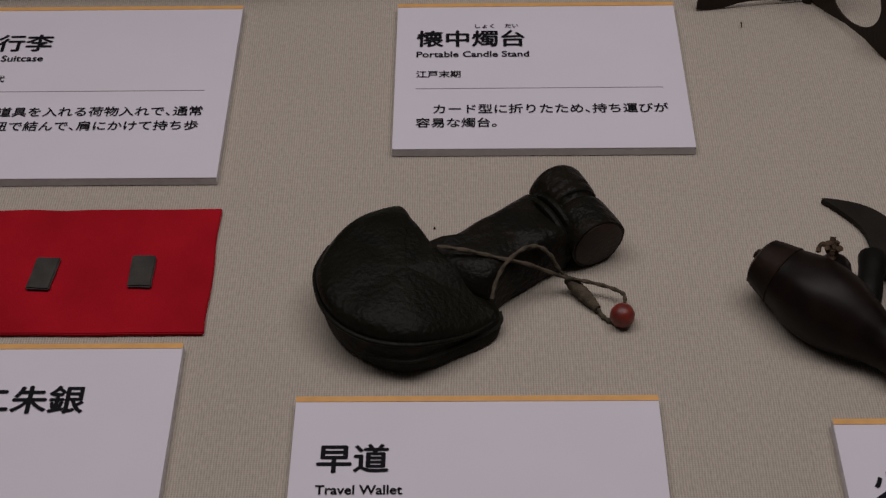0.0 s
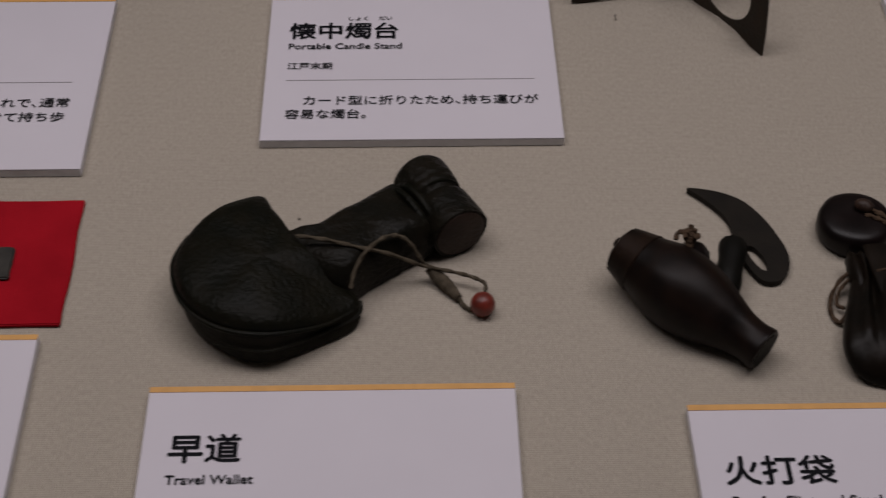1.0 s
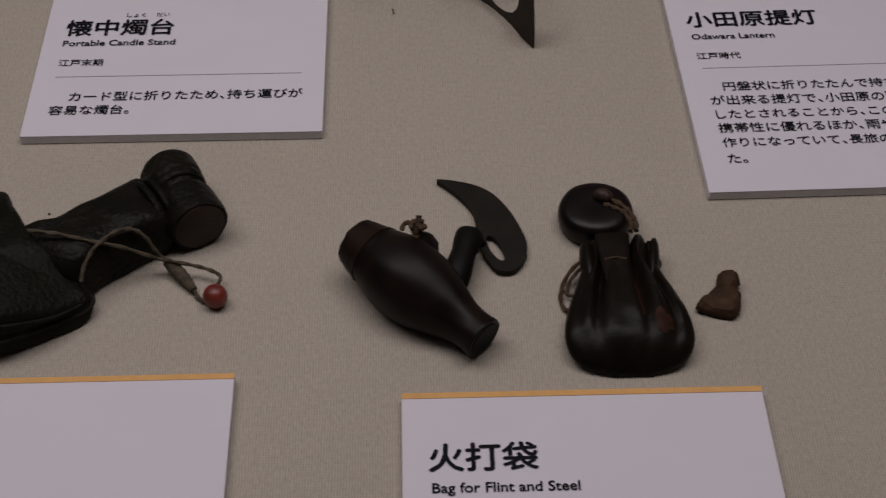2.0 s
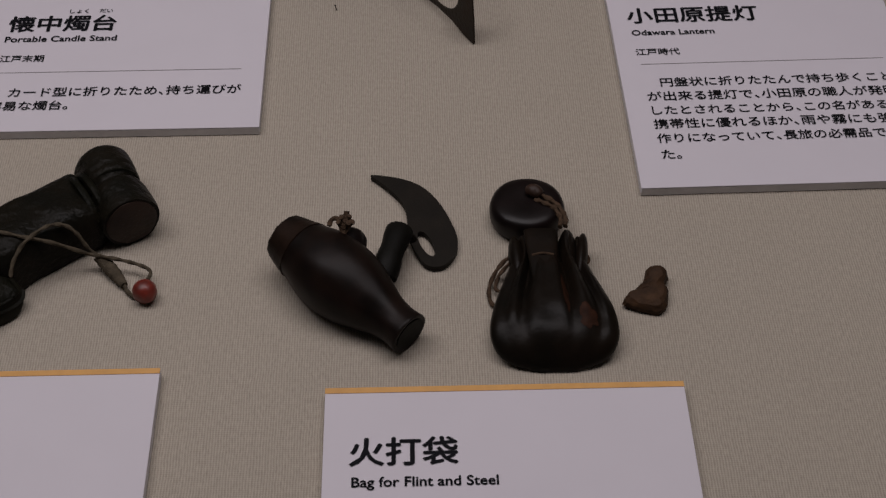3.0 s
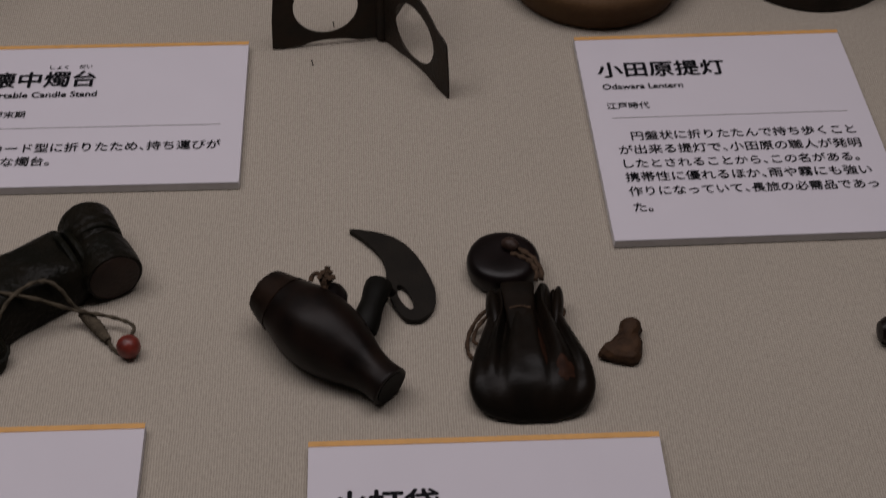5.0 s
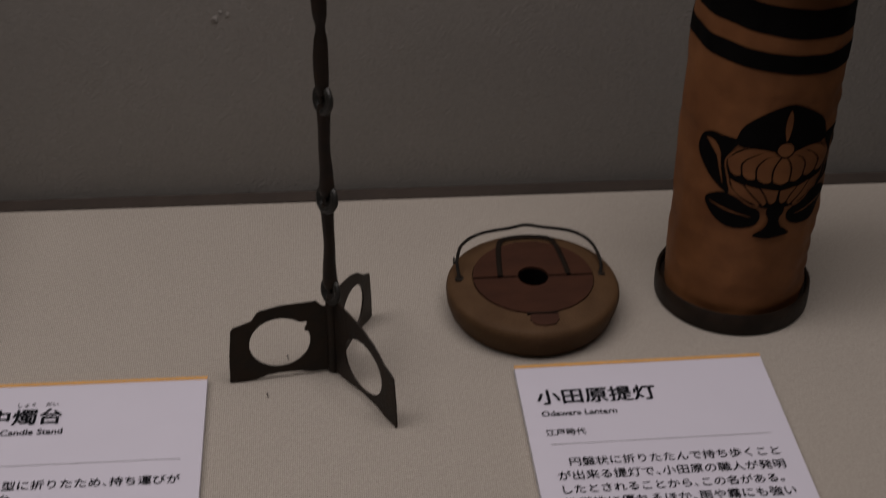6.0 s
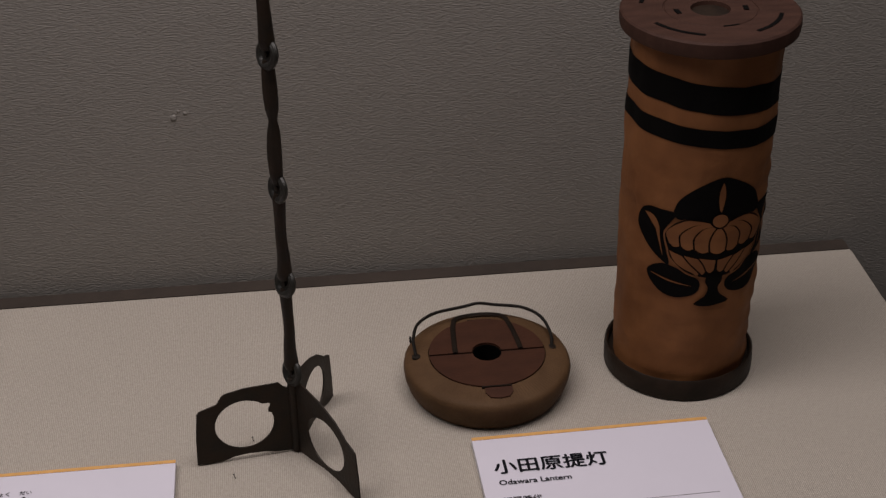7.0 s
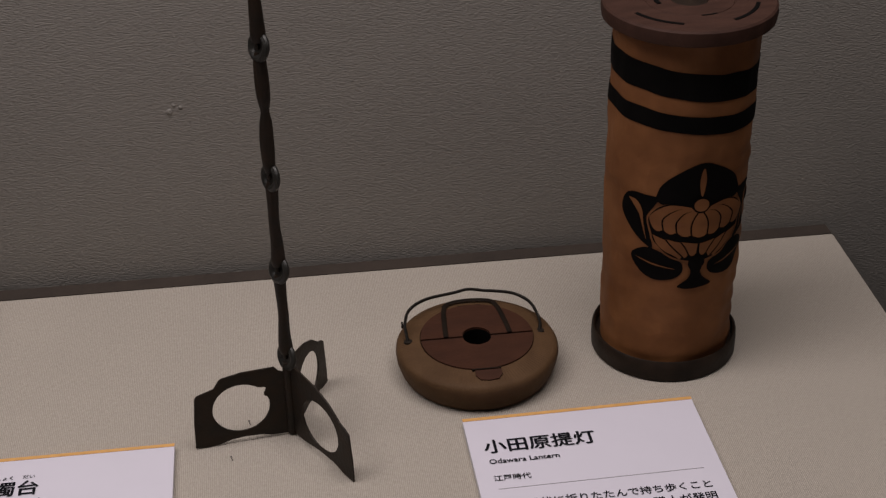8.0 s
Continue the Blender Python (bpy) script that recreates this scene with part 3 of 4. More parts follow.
part("strap", tube([(0.2125, -0.1070, 0.0085), (0.2150, -0.0985, 0.0115), (0.2178, -0.0895, 0.0125), (0.2200, -0.0805, 0.0118)],
                   lambda s: 0.0062 + 0.0004 * math.sin(9 * s), 24, 14, flat=0.85), STRAP, bottle, "folded dark leather strap")
part("strap_loop", tube([(0.2195, -0.0850, 0.0100), (0.2230, -0.0790, 0.0070), (0.2262, -0.0785, 0.0030)], 0.0022, 16, 8), POUCH, bottle)

striker = thing("steel_striker", (0.232, -0.07, 0), "blackened crescent steel striker with an oval eye", "fire striker")
sk = [(0.2060, -0.0340), (0.2130, -0.0347), (0.2235, -0.0380), (0.2320, -0.0440), (0.2390, -0.0545), (0.2440, -0.0670), (0.2468, -0.0785), (0.2455, -0.0880),
      (0.2410, -0.0945), (0.2362, -0.0962), (0.2315, -0.0944), (0.2275, -0.0870), (0.2250, -0.0790), (0.2235, -0.0700), (0.2232, -0.0600), (0.2205, -0.0520), (0.2150, -0.0440), (0.2090, -0.0372)]
part("blade", plate(smooth_plan(sk, 72), [oval(0.2322, -0.0812, 0.0028, 0.0086, 24, 0.36)], lambda u, v, w: Vector((u, v, 0.0022 + w)), 0.0028), STEEL, striker)

# ---------------- drawstring pouch with netsuke ----------------
pouch = thing("leather_pouch", (0.288, -0.13, 0), "glossy dark brown leather drawstring pouch with pleated neck", "pouch")
spec = [(-0.0868, 0.0168, 0.0140, 1.0), (-0.0885, 0.0169, 0.0156, 1.0), (-0.0930, 0.0163, 0.0154, 1.0), (-0.0985, 0.0164, 0.0152, 0.95), (-0.1050, 0.0184, 0.0164, 0.85),
        (-0.1130, 0.0212, 0.0170, 0.8), (-0.1210, 0.0240, 0.0174, 0.66), (-0.1290, 0.0264, 0.0176, 0.48), (-0.1370, 0.0280, 0.0174, 0.34), (-0.1440, 0.0279, 0.0156, 0.20),
        (-0.1505, 0.0252, 0.0114, 0.08), (-0.1548, 0.0190, 0.0072, 0.0), (-0.1575, 0.0085, 0.0033, 0.0)]
sizes = curve_points([(y, w, h) for y, w, h, p in spec], 56)
folds = [p.x for p in curve_points([(p, 0, 0) for *_, p in spec], 56)]


def bump_at(x, c, w):
    return math.exp(-((x - c) / w) ** 2)


def pleat(x):
    """Height of the gathered leather across the bag, -1 to 1."""
    return 0.16 * bump_at(x, -0.12, 0.26) + 0.20 * bump_at(x, 0.52, 0.10) - 0.42 * bump_at(x, -0.50, 0.09) - 0.36 * bump_at(x, 0.30, 0.08) - 0.40 * bump_at(x, 0.72, 0.07) \
        - 0.20 * bump_at(x, -0.78, 0.07) + 0.06 * math.sin(17 * x)


def bag_point(k, a, lift=0.0):
    y, w, h = sizes[k]
    ca, sa = math.cos(a), math.sin(a)
    xn = math.copysign(abs(ca) ** 0.85, ca)
    f = folds[k]
    top = h * 0.5 * (1 + abs(sa) ** 0.75 * (1 + 1.5 * pleat(xn) * f)) + lift if sa >= 0 else h * 0.5 * (1 - abs(sa) ** 0.8)
    dent = 0.0011 * noise.noise((xn * 2.2, y * 90, 3.0)) if sa > 0 else 0
    return Vector((0.2872 + w * xn, y + 0.0018 * f * pleat(xn), max(top + dent, 0.0004)))


part("bag", rings_mesh([[bag_point(k, 2 * math.pi * i / 120) for i in range(120)] for k in range(56)]), POUCH, pouch)


def bag_patch(name, k0, k1, a0, a1, material, label):
    """A thin worn patch with a ragged edge that lies on the bag."""
    rings = []
    n = 40
    for j in range(6):
        s = max(j / 5, 0.02)
        ring = []
        for i in range(n):
            t = 2 * math.pi * i / n
            rag = s * (1 + 0.40 * noise.noise((math.cos(t) * 1.2 + k0, math.sin(t) * 1.2, 0)) + 0.16 * noise.noise((math.cos(t) * 3.6, math.sin(t) * 3.6 + k0, 5)))
            kk = (k0 + k1) / 2 + (k1 - k0) / 2 * rag * math.sin(t)
            aa = (a0 + a1) / 2 + (a1 - a0) / 2 * rag * math.cos(t)
            lo = int(kk)
            p = bag_point(lo, aa, 0.0003).lerp(bag_point(lo + 1, aa, 0.0003), kk - lo)
            ring.append(p)
        rings.append(ring)
    part(name, rings_mesh(rings, True, True, False), material, pouch, label)


bag_patch("worn_patch", 35, 42, 0.90, 1.26, RUSSET, "russet worn leather patch")
bag_patch("worn_crease", 24, 36, 1.36, 1.46, RUSSET, "russet worn crease")
part("stitch", tube([(0.2792, -0.1035, 0.0176), (0.2842, -0.1030, 0.0183), (0.2890, -0.1036, 0.0177)], 0.0006, 14, 6), CORD_BROWN, pouch, "brown drawstring stitch")
# gathered ruffles at the mouth
part("pleat_panel", rings_mesh([[(0.2842 + hw * math.cos(a) * abs(math.cos(a)) ** -0.45, y, z + 0.0016 * math.sin(a)) for a in [2 * math.pi * (i + 0.5) / 24 for i in range(24)]]
                                for hw, y, z in ((0.0066, -0.0862, 0.0150), (0.0077, -0.0868, 0.0164), (0.0078, -0.0890, 0.0170), (0.0074, -0.0940, 0.0166), (0.0070, -0.0995, 0.0164),
                                                 (0.0064, -0.1060, 0.0163), (0.0058, -0.1150, 0.0158), (0.0040, -0.1230, 0.0150))]), POUCH, pouch, "flat folded leather pleat")
for x, y, w, hh, turn in ((0.2962, -0.0880, 0.0040, 0.0114, -0.06), (0.3022, -0.0895, 0.0031, 0.0106, -0.15), (0.2728, -0.0905, 0.0036, 0.0104, 0.05)):
    bm = bmesh.new()
    bmesh.ops.create_uvsphere(bm, u_segments=20, v_segments=12, radius=1)
    for v in bm.verts:
        p = Vector((v.co.x * w, v.co.y * 0.0140, v.co.z * 0.0056))
        p.rotate(Euler((0.1, 0, turn)))
        v.co = Vector((x, y - 0.0085, hh - 0.0012)) + p
    part("ruffle", bm, POUCH, pouch)
part("drawstring", tube([(0.2710, -0.0960, 0.0100), (0.2655, -0.0995, 0.0070), (0.2610, -0.1060, 0.0030), (0.2600, -0.1140, 0.0014), (0.2625, -0.1200, 0.0020), (0.2660, -0.1170, 0.0060)],
                        0.0010, 36, 7, twist=0.18), CORD_BROWN, pouch, "looped brown cord")
part("drawstring", tube([(0.2715, -0.0980, 0.0090), (0.2650, -0.1035, 0.0050), (0.2630, -0.1100, 0.0030), (0.2655, -0.1130, 0.0040)], 0.0009, 28, 7, twist=0.18), CORD_BROWN, pouch, "looped brown cord")
part("drawstring", tube([(0.3020, -0.0960, 0.0120), (0.3055, -0.0975, 0.0090), (0.3050, -0.1000, 0.0080)], 0.0009, 14, 6), CORD_BROWN, pouch, "brown cord end")

netsuke = thing("netsuke_toggle", (0.2798, -0.0638, 0), "round dark wooden netsuke toggle tied to the pouch cord", "netsuke")
part("disc", lathe([(0.0, 0.0002), (0.0148, 0.0002), (0.0167, 0.0016), (0.0175, 0.0045), (0.0176, 0.0088), (0.0168, 0.0116), (0.0150, 0.0131), (0.0120, 0.0138), (0.0080, 0.0141), (0.0045, 0.0138), (0.0, 0.0136)],
                   (0.2798, -0.0638, 0), (0, 0, 1), 56, wobble=0.0002), HORN, netsuke)
part("knot", tube([(0.2795, -0.0590, 0.0150), (0.2830, -0.0600, 0.0158), (0.2860, -0.0625, 0.0148)], lambda s: 0.0012 + 0.0022 * math.sin(math.pi * (0.12 + 0.7 * s)), 14, 10), LEATHER_BROWN, netsuke, "brown cord knot")
part("cord", tube([(0.2840, -0.0610, 0.0150), (0.2890, -0.0640, 0.0150), (0.2940, -0.0690, 0.0140), (0.2965, -0.0760, 0.0140), (0.2960, -0.0830, 0.0150)], 0.0012, 30, 8, twist=0.2), CORD_BROWN, netsuke,
     "twisted brown cord")
part("cord", tube([(0.2835, -0.0640, 0.0140), (0.2875, -0.0670, 0.0145), (0.2920, -0.0700, 0.0138), (0.2945, -0.0770, 0.0135), (0.2935, -0.0830, 0.0145)], 0.0011, 30, 8, twist=0.2), CORD_BROWN, netsuke,
     "twisted brown cord")

# ---------------- flint stone ----------------
bm = pillow([(0.320, -0.119), (0.324, -0.1155), (0.3295, -0.1095), (0.3325, -0.1025), (0.338, -0.1010), (0.3415, -0.105), (0.3398, -0.1105), (0.341, -0.1155), (0.3385, -0.1228), (0.335, -0.1264), (0.3275, -0.1247), (0.3215, -0.1218)],
            [(0.0, 0.0003), (0.93, 0.0003), (1.0, 0.0020), (0.98, 0.0050), (0.86, 0.0078), (0.66, 0.0092), (0.35, 0.0100), (0.0, 0.0102)], 30, rough=0.0012)
for v in bm.verts:
    far = ease(-0.112, -0.103, v.co.y)
    v.co.z *= 0.78 + 0.30 * far
    v.co += noise.noise_vector(v.co * 170) * 0.0012 + noise.noise_vector(v.co * 420) * 0.0005
    v.co.z = max(v.co.z, 0.0003)
single("flint_stone", bm, FLINT, "small chipped brown flint stone lying on linen", "flint", angle=16)

# ---------------- candle stand ----------------
candle = thing("candle_stand", (0.225, 0.126, 0), "dark bronze folding candle stand on three pierced legs", "candle stand")
SX, SY = 0.225, 0.126
hat = [(0.0025, 0.0015), (0.0140, 0.0020), (0.0200, 0.0035), (0.0320, 0.0040), (0.0400, 0.0032), (0.0470, 0.0010), (0.0560, 0.0004), (0.0625, 0.0012), (0.0618, 0.0200), (0.0600, 0.0385),
       (0.0585, 0.0405), (0.0500, 0.0432), (0.0475, 0.0440), (0.0440, 0.0495), (0.0420, 0.0508), (0.0300, 0.0530), (0.0090, 0.0535), (0.0060, 0.0500), (0.0025, 0.0485)]
slope = [(0.0025, 0.0015), (0.0160, 0.0022), (0.0300, 0.0040), (0.0450, 0.0035), (0.0560, 0.0010), (0.0655, 0.0004), (0.0650, 0.0150), (0.0628, 0.0345), (0.0600, 0.0365), (0.0535, 0.0390),
         (0.0500, 0.0420), (0.0430, 0.0470), (0.0300, 0.0520), (0.0150, 0.0545), (0.0025, 0.0560)]


def leg(angle, outline, hole, stretch=1.0):
    c, s = math.cos(angle), math.sin(angle)
    return plate(outline, [hole], lambda u, v, w: Vector((SX + c * u * stretch - s * w, SY + s * u * stretch + c * w, v)), 0.0011)


bitten = [(0.0315 + k * 0.0181 * math.cos(a), 0.0265 + k * 0.0178 * math.sin(a)) for a, k in
          [(2 * math.pi * i / 72, 1 + 0.17 * math.exp(-((i / 72 - 0.392) / 0.018) ** 2) - 0.10 * math.exp(-((i / 72 - 0.425) / 0.012) ** 2)) for i in range(72)]]
part("leg", leg(math.atan2(-0.008, -0.061), hat, bitten), BRONZE, candle)
part("leg", leg(math.atan2(-0.055, 0.035), slope, oval(0.0325, 0.0240, 0.0190, 0.0172, 36)), BRONZE, candle)
part("leg", leg(math.atan2(0.052, 0.024), slope, oval(0.0325, 0.0240, 0.0190, 0.0172, 36), 0.90), BRONZE, candle)
part("hinge_post", lathe([(0.0, 0.001), (0.0032, 0.001), (0.0036, 0.003), (0.0036, 0.050), (0.0030, 0.056), (0.0, 0.057)], (SX, SY, 0), (0, 0, 1), 20), BRONZE, candle)
def stem_x(z):
    """The stem leans a little to the west."""
    return SX - 0.0035 * (z - 0.0595)


nodes = [0.0595, 0.1233, 0.1865, 0.2686]
faces = [(-0.80, -0.55, 0.20), (-0.76, -0.56, 0.26), (-0.82, -0.50, 0.16), (-0.78, -0.55, 0.22)]
for z, way in zip(nodes, faces):
    w = Vector(way).normalized()
    c = Vector((stem_x(z), SY, z))
    ring = part("joint", lathe([(1.20 * r, 0.7 * h) for r, h in ((0.0, -0.0032), (0.0056, -0.0032), (0.0071, -0.0018), (0.0075, 0.0), (0.0071, 0.0018), (0.0058, 0.0030), (0.0044, 0.0024), (0.0034, 0.0006), (0.0, 0.0002))],
                               c, w, 28, wobble=0.0003), BRASS, candle, "tarnished round hinge joint")
    part("rivet", lathe([(0.0, 0.0), (0.0017, 0.0), (0.0015, 0.0012), (0.0, 0.0015)], c + w * 0.0002, w, 14), BRONZE, ring, "dark rivet head")


def link(z0, z1, pinch=None):
    def rad(s):
        r = 0.0029 + 0.0008 * (1 - s) + 0.0013 * (2 * s - 1) ** 2 - 0.0014 * math.exp(-(min(s, 1 - s) / 0.05) ** 2)
        if pinch:
            r = 0.0039 - 0.0011 * math.exp(-((s - pinch) / 0.06) ** 2) - 0.0003 * math.cos(4 * math.pi * s) - 0.0010 * math.exp(-(min(s, 1 - s) / 0.05) ** 2)
        return r
    return tube([(stem_x(z0 + (z1 - z0) * k / 4) + 0.0003 * math.sin(k * 2.1 + z0 * 50), SY, z0 + (z1 - z0) * k / 4) for k in range(5)], rad, 40, 14, flat=0.8)


part("link", link(0.0625, 0.1200), BRONZE, candle)
part("link", link(0.1262, 0.1835), BRONZE, candle)
part("link", link(0.1895, 0.2655, 0.52), BRONZE, candle)
part("link", link(0.2715, 0.3450), BRONZE, candle)

# ---------------- fixing pins ----------------
for x, y, lean in ((0.186, 0.103, -0.15), (0.1975, 0.1385, -0.10)):
    pin = thing("fixing_pin", (x, y, 0), "tiny steel fixing pin stuck in the linen", "pin", "fixing pins")
    part("shank", tube([(x, y, 0.0), (x + lean * 0.002, y, 0.0016), (x + lean * 0.004, y, 0.0032)], 0.0003, 6, 6), PINHEAD, pin)
    bm = bmesh.new()
    bmesh.ops.create_uvsphere(bm, u_segments=10, v_segments=6, radius=0.0006, matrix=pose(x + lean * 0.004, y, 0.0032))
    part("head", bm, PINHEAD, pin)

# ---------------- folded lantern ----------------
DX, DY = 0.3520, 0.180
fold = thing("folded_lantern", (DX, DY, 0), "folded flat round lantern of tan paper and red-brown wood", "folded lantern")
prof = [(0.0, 0.0003), (0.0470, 0.0003), (0.0498, 0.0012), (0.0520, 0.0050), (0.0540, 0.0110), (0.0548, 0.0165), (0.0545, 0.0193), (0.0535, 0.0211), (0.0517, 0.0221), (0.0480, 0.0230), (0.0430, 0.0241), (0.0385, 0.0251), (0.0382, 0.0238), (0.0098, 0.0238), (0.0096, 0.0060), (0.0, 0.0060)]
part("pleated_ring", lathe(prof, (DX, DY, 0), (0, 0, 1), 720, pleats=150), TAN_WOOD, fold, "tan pleated paper ring")
for part_name, y0, y1 in (("front_panel", -0.0378, -0.0009), ("rear_panel", 0.0009, 0.0378)):
    outline, steps = [], 40
    for i in range(steps + 1):
        a = math.pi * i / steps + (math.pi if y1 < 0.01 else 0)
        outline.append((0.0378 * math.cos(a), 0.0378 * math.sin(a) * 0.99 + (0.0009 if y1 > 0.01 else -0.0009)))
    notch = []
    for i in range(13):
        a = math.pi * i / 12
        notch.append((0.0095 * math.cos(a), 0.0095 * math.sin(a) + 0.0009) if y1 > 0.01 else (0.0095 * math.cos(math.pi + a), 0.0095 * math.sin(math.pi + a) - 0.0009))
    bm = plate(outline + notch[::-1], [], lambda u, v, w: Vector((DX + u, DY + v, 0.0250 + w)), 0.0022)
    part(part_name, bm, RED_WOOD, fold, "red-brown wooden half disc", smooth=False)
# lining of the hole is coloured black for the shade inside
part("dark_well", lathe([(0.0, 0.0062), (0.0092, 0.0062), (0.0092, 0.0250), (0.0095, 0.0250), (0.0095, 0.0061), (0.0, 0.0061)], (DX, DY, 0.0), (0, 0, 1), 32), PAINT_AND_SHADE, fold, "candle hole lined black for its shade")
tab = [(-0.0085, 0.0), (0.0085, 0.0), (0.0088, -0.004), (0.0060, -0.0080), (0.0, -0.0090), (-0.0060, -0.0080), (-0.0088, -0.004)]
part("tab", plate([(u + 0.002, v) for u, v in tab], [], lambda u, v, w: Vector((DX + u, DY - 0.0392 + v, 0.0251 + w + v * 0.20)), 0.0012), RED_WOOD, fold, "red-brown wooden catch")
part("catch_slot", box(DX - 0.0085, DX + 0.0105, DY - 0.0392, DY - 0.0380, 0.0250, 0.0264), DARK_WOOD, fold)
part("catch_slot", box(DX - 0.0080, DX + 0.0080, DY + 0.0378, DY + 0.0388, 0.0248, 0.0258), DARK_WOOD, fold)
# black strips laid in the gap stand in for its shade
for a, b in ((-0.0376, -0.0100), (0.0100, 0.0376)):
    part("seam", box(DX + a, DX + b, DY - 0.0008, DY + 0.0008, 0.0240, 0.0252), PAINT_AND_SHADE, fold, "black strip for the shade in the gap between the half discs")
flat_bail = [(-0.0207, 0.0005, 0.0266), (-0.0200, 0.0150, 0.0268), (-0.0183, 0.0330, 0.0266), (-0.0140, 0.0430, 0.0256), (0.0005, 0.0455, 0.0258), (0.0150, 0.0430, 0.0256), (0.0187, 0.0330, 0.0266),
             (0.0212, 0.0150, 0.0268), (0.0225, 0.0005, 0.0266)]
part("flat_bail", tube([(DX + x, DY + y, z) for x, y, z in flat_bail], 0.0017, 70, 8, flat=0.25), DARK_WOOD, fold, "dark flat iron band")
bail = [(-0.0462, 0.0032, 0.0236), (-0.0470, 0.0080, 0.0285), (-0.0470, 0.0130, 0.0320), (-0.0425, 0.0270, 0.0335), (-0.0300, 0.0385, 0.0335), (-0.0100, 0.0450, 0.0328), (0.0005, 0.0465, 0.0338), (0.0110, 0.0455, 0.0325),
        (0.0300, 0.0410, 0.0315), (0.0410, 0.0300, 0.0300), (0.0448, 0.0135, 0.0270), (0.0436, 0.0035, 0.0238)]
part("wire_handle", tube([(DX + x, DY + y, z) for x, y, z in bail], 0.0011, 90, 8), STEEL, fold, "dark iron wire handle")
hook = [(DX - 0.0490, DY + 0.0130 + 0.0014 * math.cos(k * math.pi / 4), 0.0310 + 0.0020 * math.sin(k * math.pi / 4)) for k in range(8)]
part("hook", tube(hook, 0.0006, 24, 6, closed=True), STEEL, fold, "small iron wire loop")
for ex in (-0.0462, 0.0436):
    part("eyelet", lathe([(0.0, 0.0), (0.0030, 0.0), (0.0028, 0.0012), (0.0, 0.0016)], (DX + ex, DY + 0.0034, 0.0230), (0, 0, 1), 16), BRONZE, fold, "dark iron eyelet")

# ---------------- standing lantern ----------------
LX, LY, LR = 0.4838, 0.1920, 0.0450
LEAN = 0.0130
lantern = thing("paper_lantern", (LX, LY, 0), "cylindrical amber paper lantern with black bands and crest", "paper lantern")
part("base", lathe([(0.0, 0.0003), (0.0475, 0.0003), (0.0494, 0.0012), (0.0496, 0.0080), (0.0492, 0.0148), (0.0482, 0.0160), (0.0470, 0.0150), (0.0464, 0.0100), (0.0, 0.0095)], (LX, LY, 0), (0, 0, 1), 72,
                   wobble=0.0002), BASE_WOOD, lantern, "dark brown wooden base ring")


def lantern_radius(z, a):
    rib = 0.00035 * math.sin(z * 2 * math.pi / 0.0150 + 0.8 * math.sin(a)) * (1 - ease(0.15, 0.19, z)) * (0.25 + ease(0.55, 1.0, math.sin(a)))
    return LR - 0.0007 + 0.0072 * z - 0.0004 * math.cos(z * 26) + rib + 0.0014 * noise.noise((math.cos(a) * 3.4, math.sin(a) * 3.4, z * 42))


def on_lantern(a, z, lift=0.0):
    """A point of the paper at a turn a from the front and a height z."""
    r = lantern_radius(z, a) + lift
    return Vector((LX + LEAN * z + r * math.sin(a), LY - r * math.cos(a), z))


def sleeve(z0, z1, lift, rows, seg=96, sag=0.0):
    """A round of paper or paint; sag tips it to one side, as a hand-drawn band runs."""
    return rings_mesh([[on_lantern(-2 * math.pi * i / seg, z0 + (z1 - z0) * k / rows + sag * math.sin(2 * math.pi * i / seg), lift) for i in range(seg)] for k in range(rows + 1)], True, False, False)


part("paper_body", sleeve(0.0098, 0.2432, 0.0, 150), PARCHMENT, lantern, "amber oiled paper wall")
part("black_band", sleeve(0.1825, 0.1945, 0.00035, 8, sag=0.0042), PAINT_AND_SHADE, lantern, "black painted band")
part("black_band", sleeve(0.2048, 0.2226, 0.00035, 10, sag=0.0052), PAINT_AND_SHADE, lantern, "black painted band")
part("lid", lathe([(0.0, 0.2430), (0.0522, 0.2430), (0.0536, 0.2438), (0.0541, 0.2480), (0.0538, 0.2522), (0.0526, 0.2533), (0.0285, 0.2533), (0.0282, 0.2527), (0.0275, 0.2527), (0.0272, 0.2531), (0.0120, 0.2531), (0.0116, 0.2505), (0.0, 0.2502)], (LX + 0.0033, LY, 0), (0, 0, 1), 72, wobble=0.0002),
     LID_WOOD, lantern, "red-brown wooden lid")


def arc_slot(radius, a0, a1, width):
    pts = []
    n = 16
    for i in range(n + 1):
        a = a0 + (a1 - a0) * i / n
        pts.append((radius * math.sin(a), -radius * math.cos(a)))
    for i in range(n, -1, -1):
        a = a0 + (a1 - a0) * i / n
        pts.append(((radius - width) * math.sin(a), -(radius - width) * math.cos(a)))
    return plate(pts, [], lambda u, v, w: Vector((LX + 0.0033 + u, LY + v, 0.2533 + w)), 0.0006)


# slots aren't cut: black plates on the lid give the shade of the openings
for k in range(4):
    a = radians(-42 + 90 * k)
    part("vent_slot", arc_slot(0.0428, a - 0.40, a + 0.40, 0.0026), PAINT_AND_SHADE, lantern, "black plate for the shade in a vent slot", smooth=False)
part("vent_slot", arc_slot(0.0288, 0.0, 0.36, 0.0014), PAINT_AND_SHADE, lantern, "black plate for the shade in a vent slot", smooth=False)
for a in (-1.45, 1.45):
    part("vent_slot", arc_slot(0.0225, a - 0.15, a + 0.15, 0.0030), PAINT_AND_SHADE, lantern, "black plate for the shade in a vent slot", smooth=False)
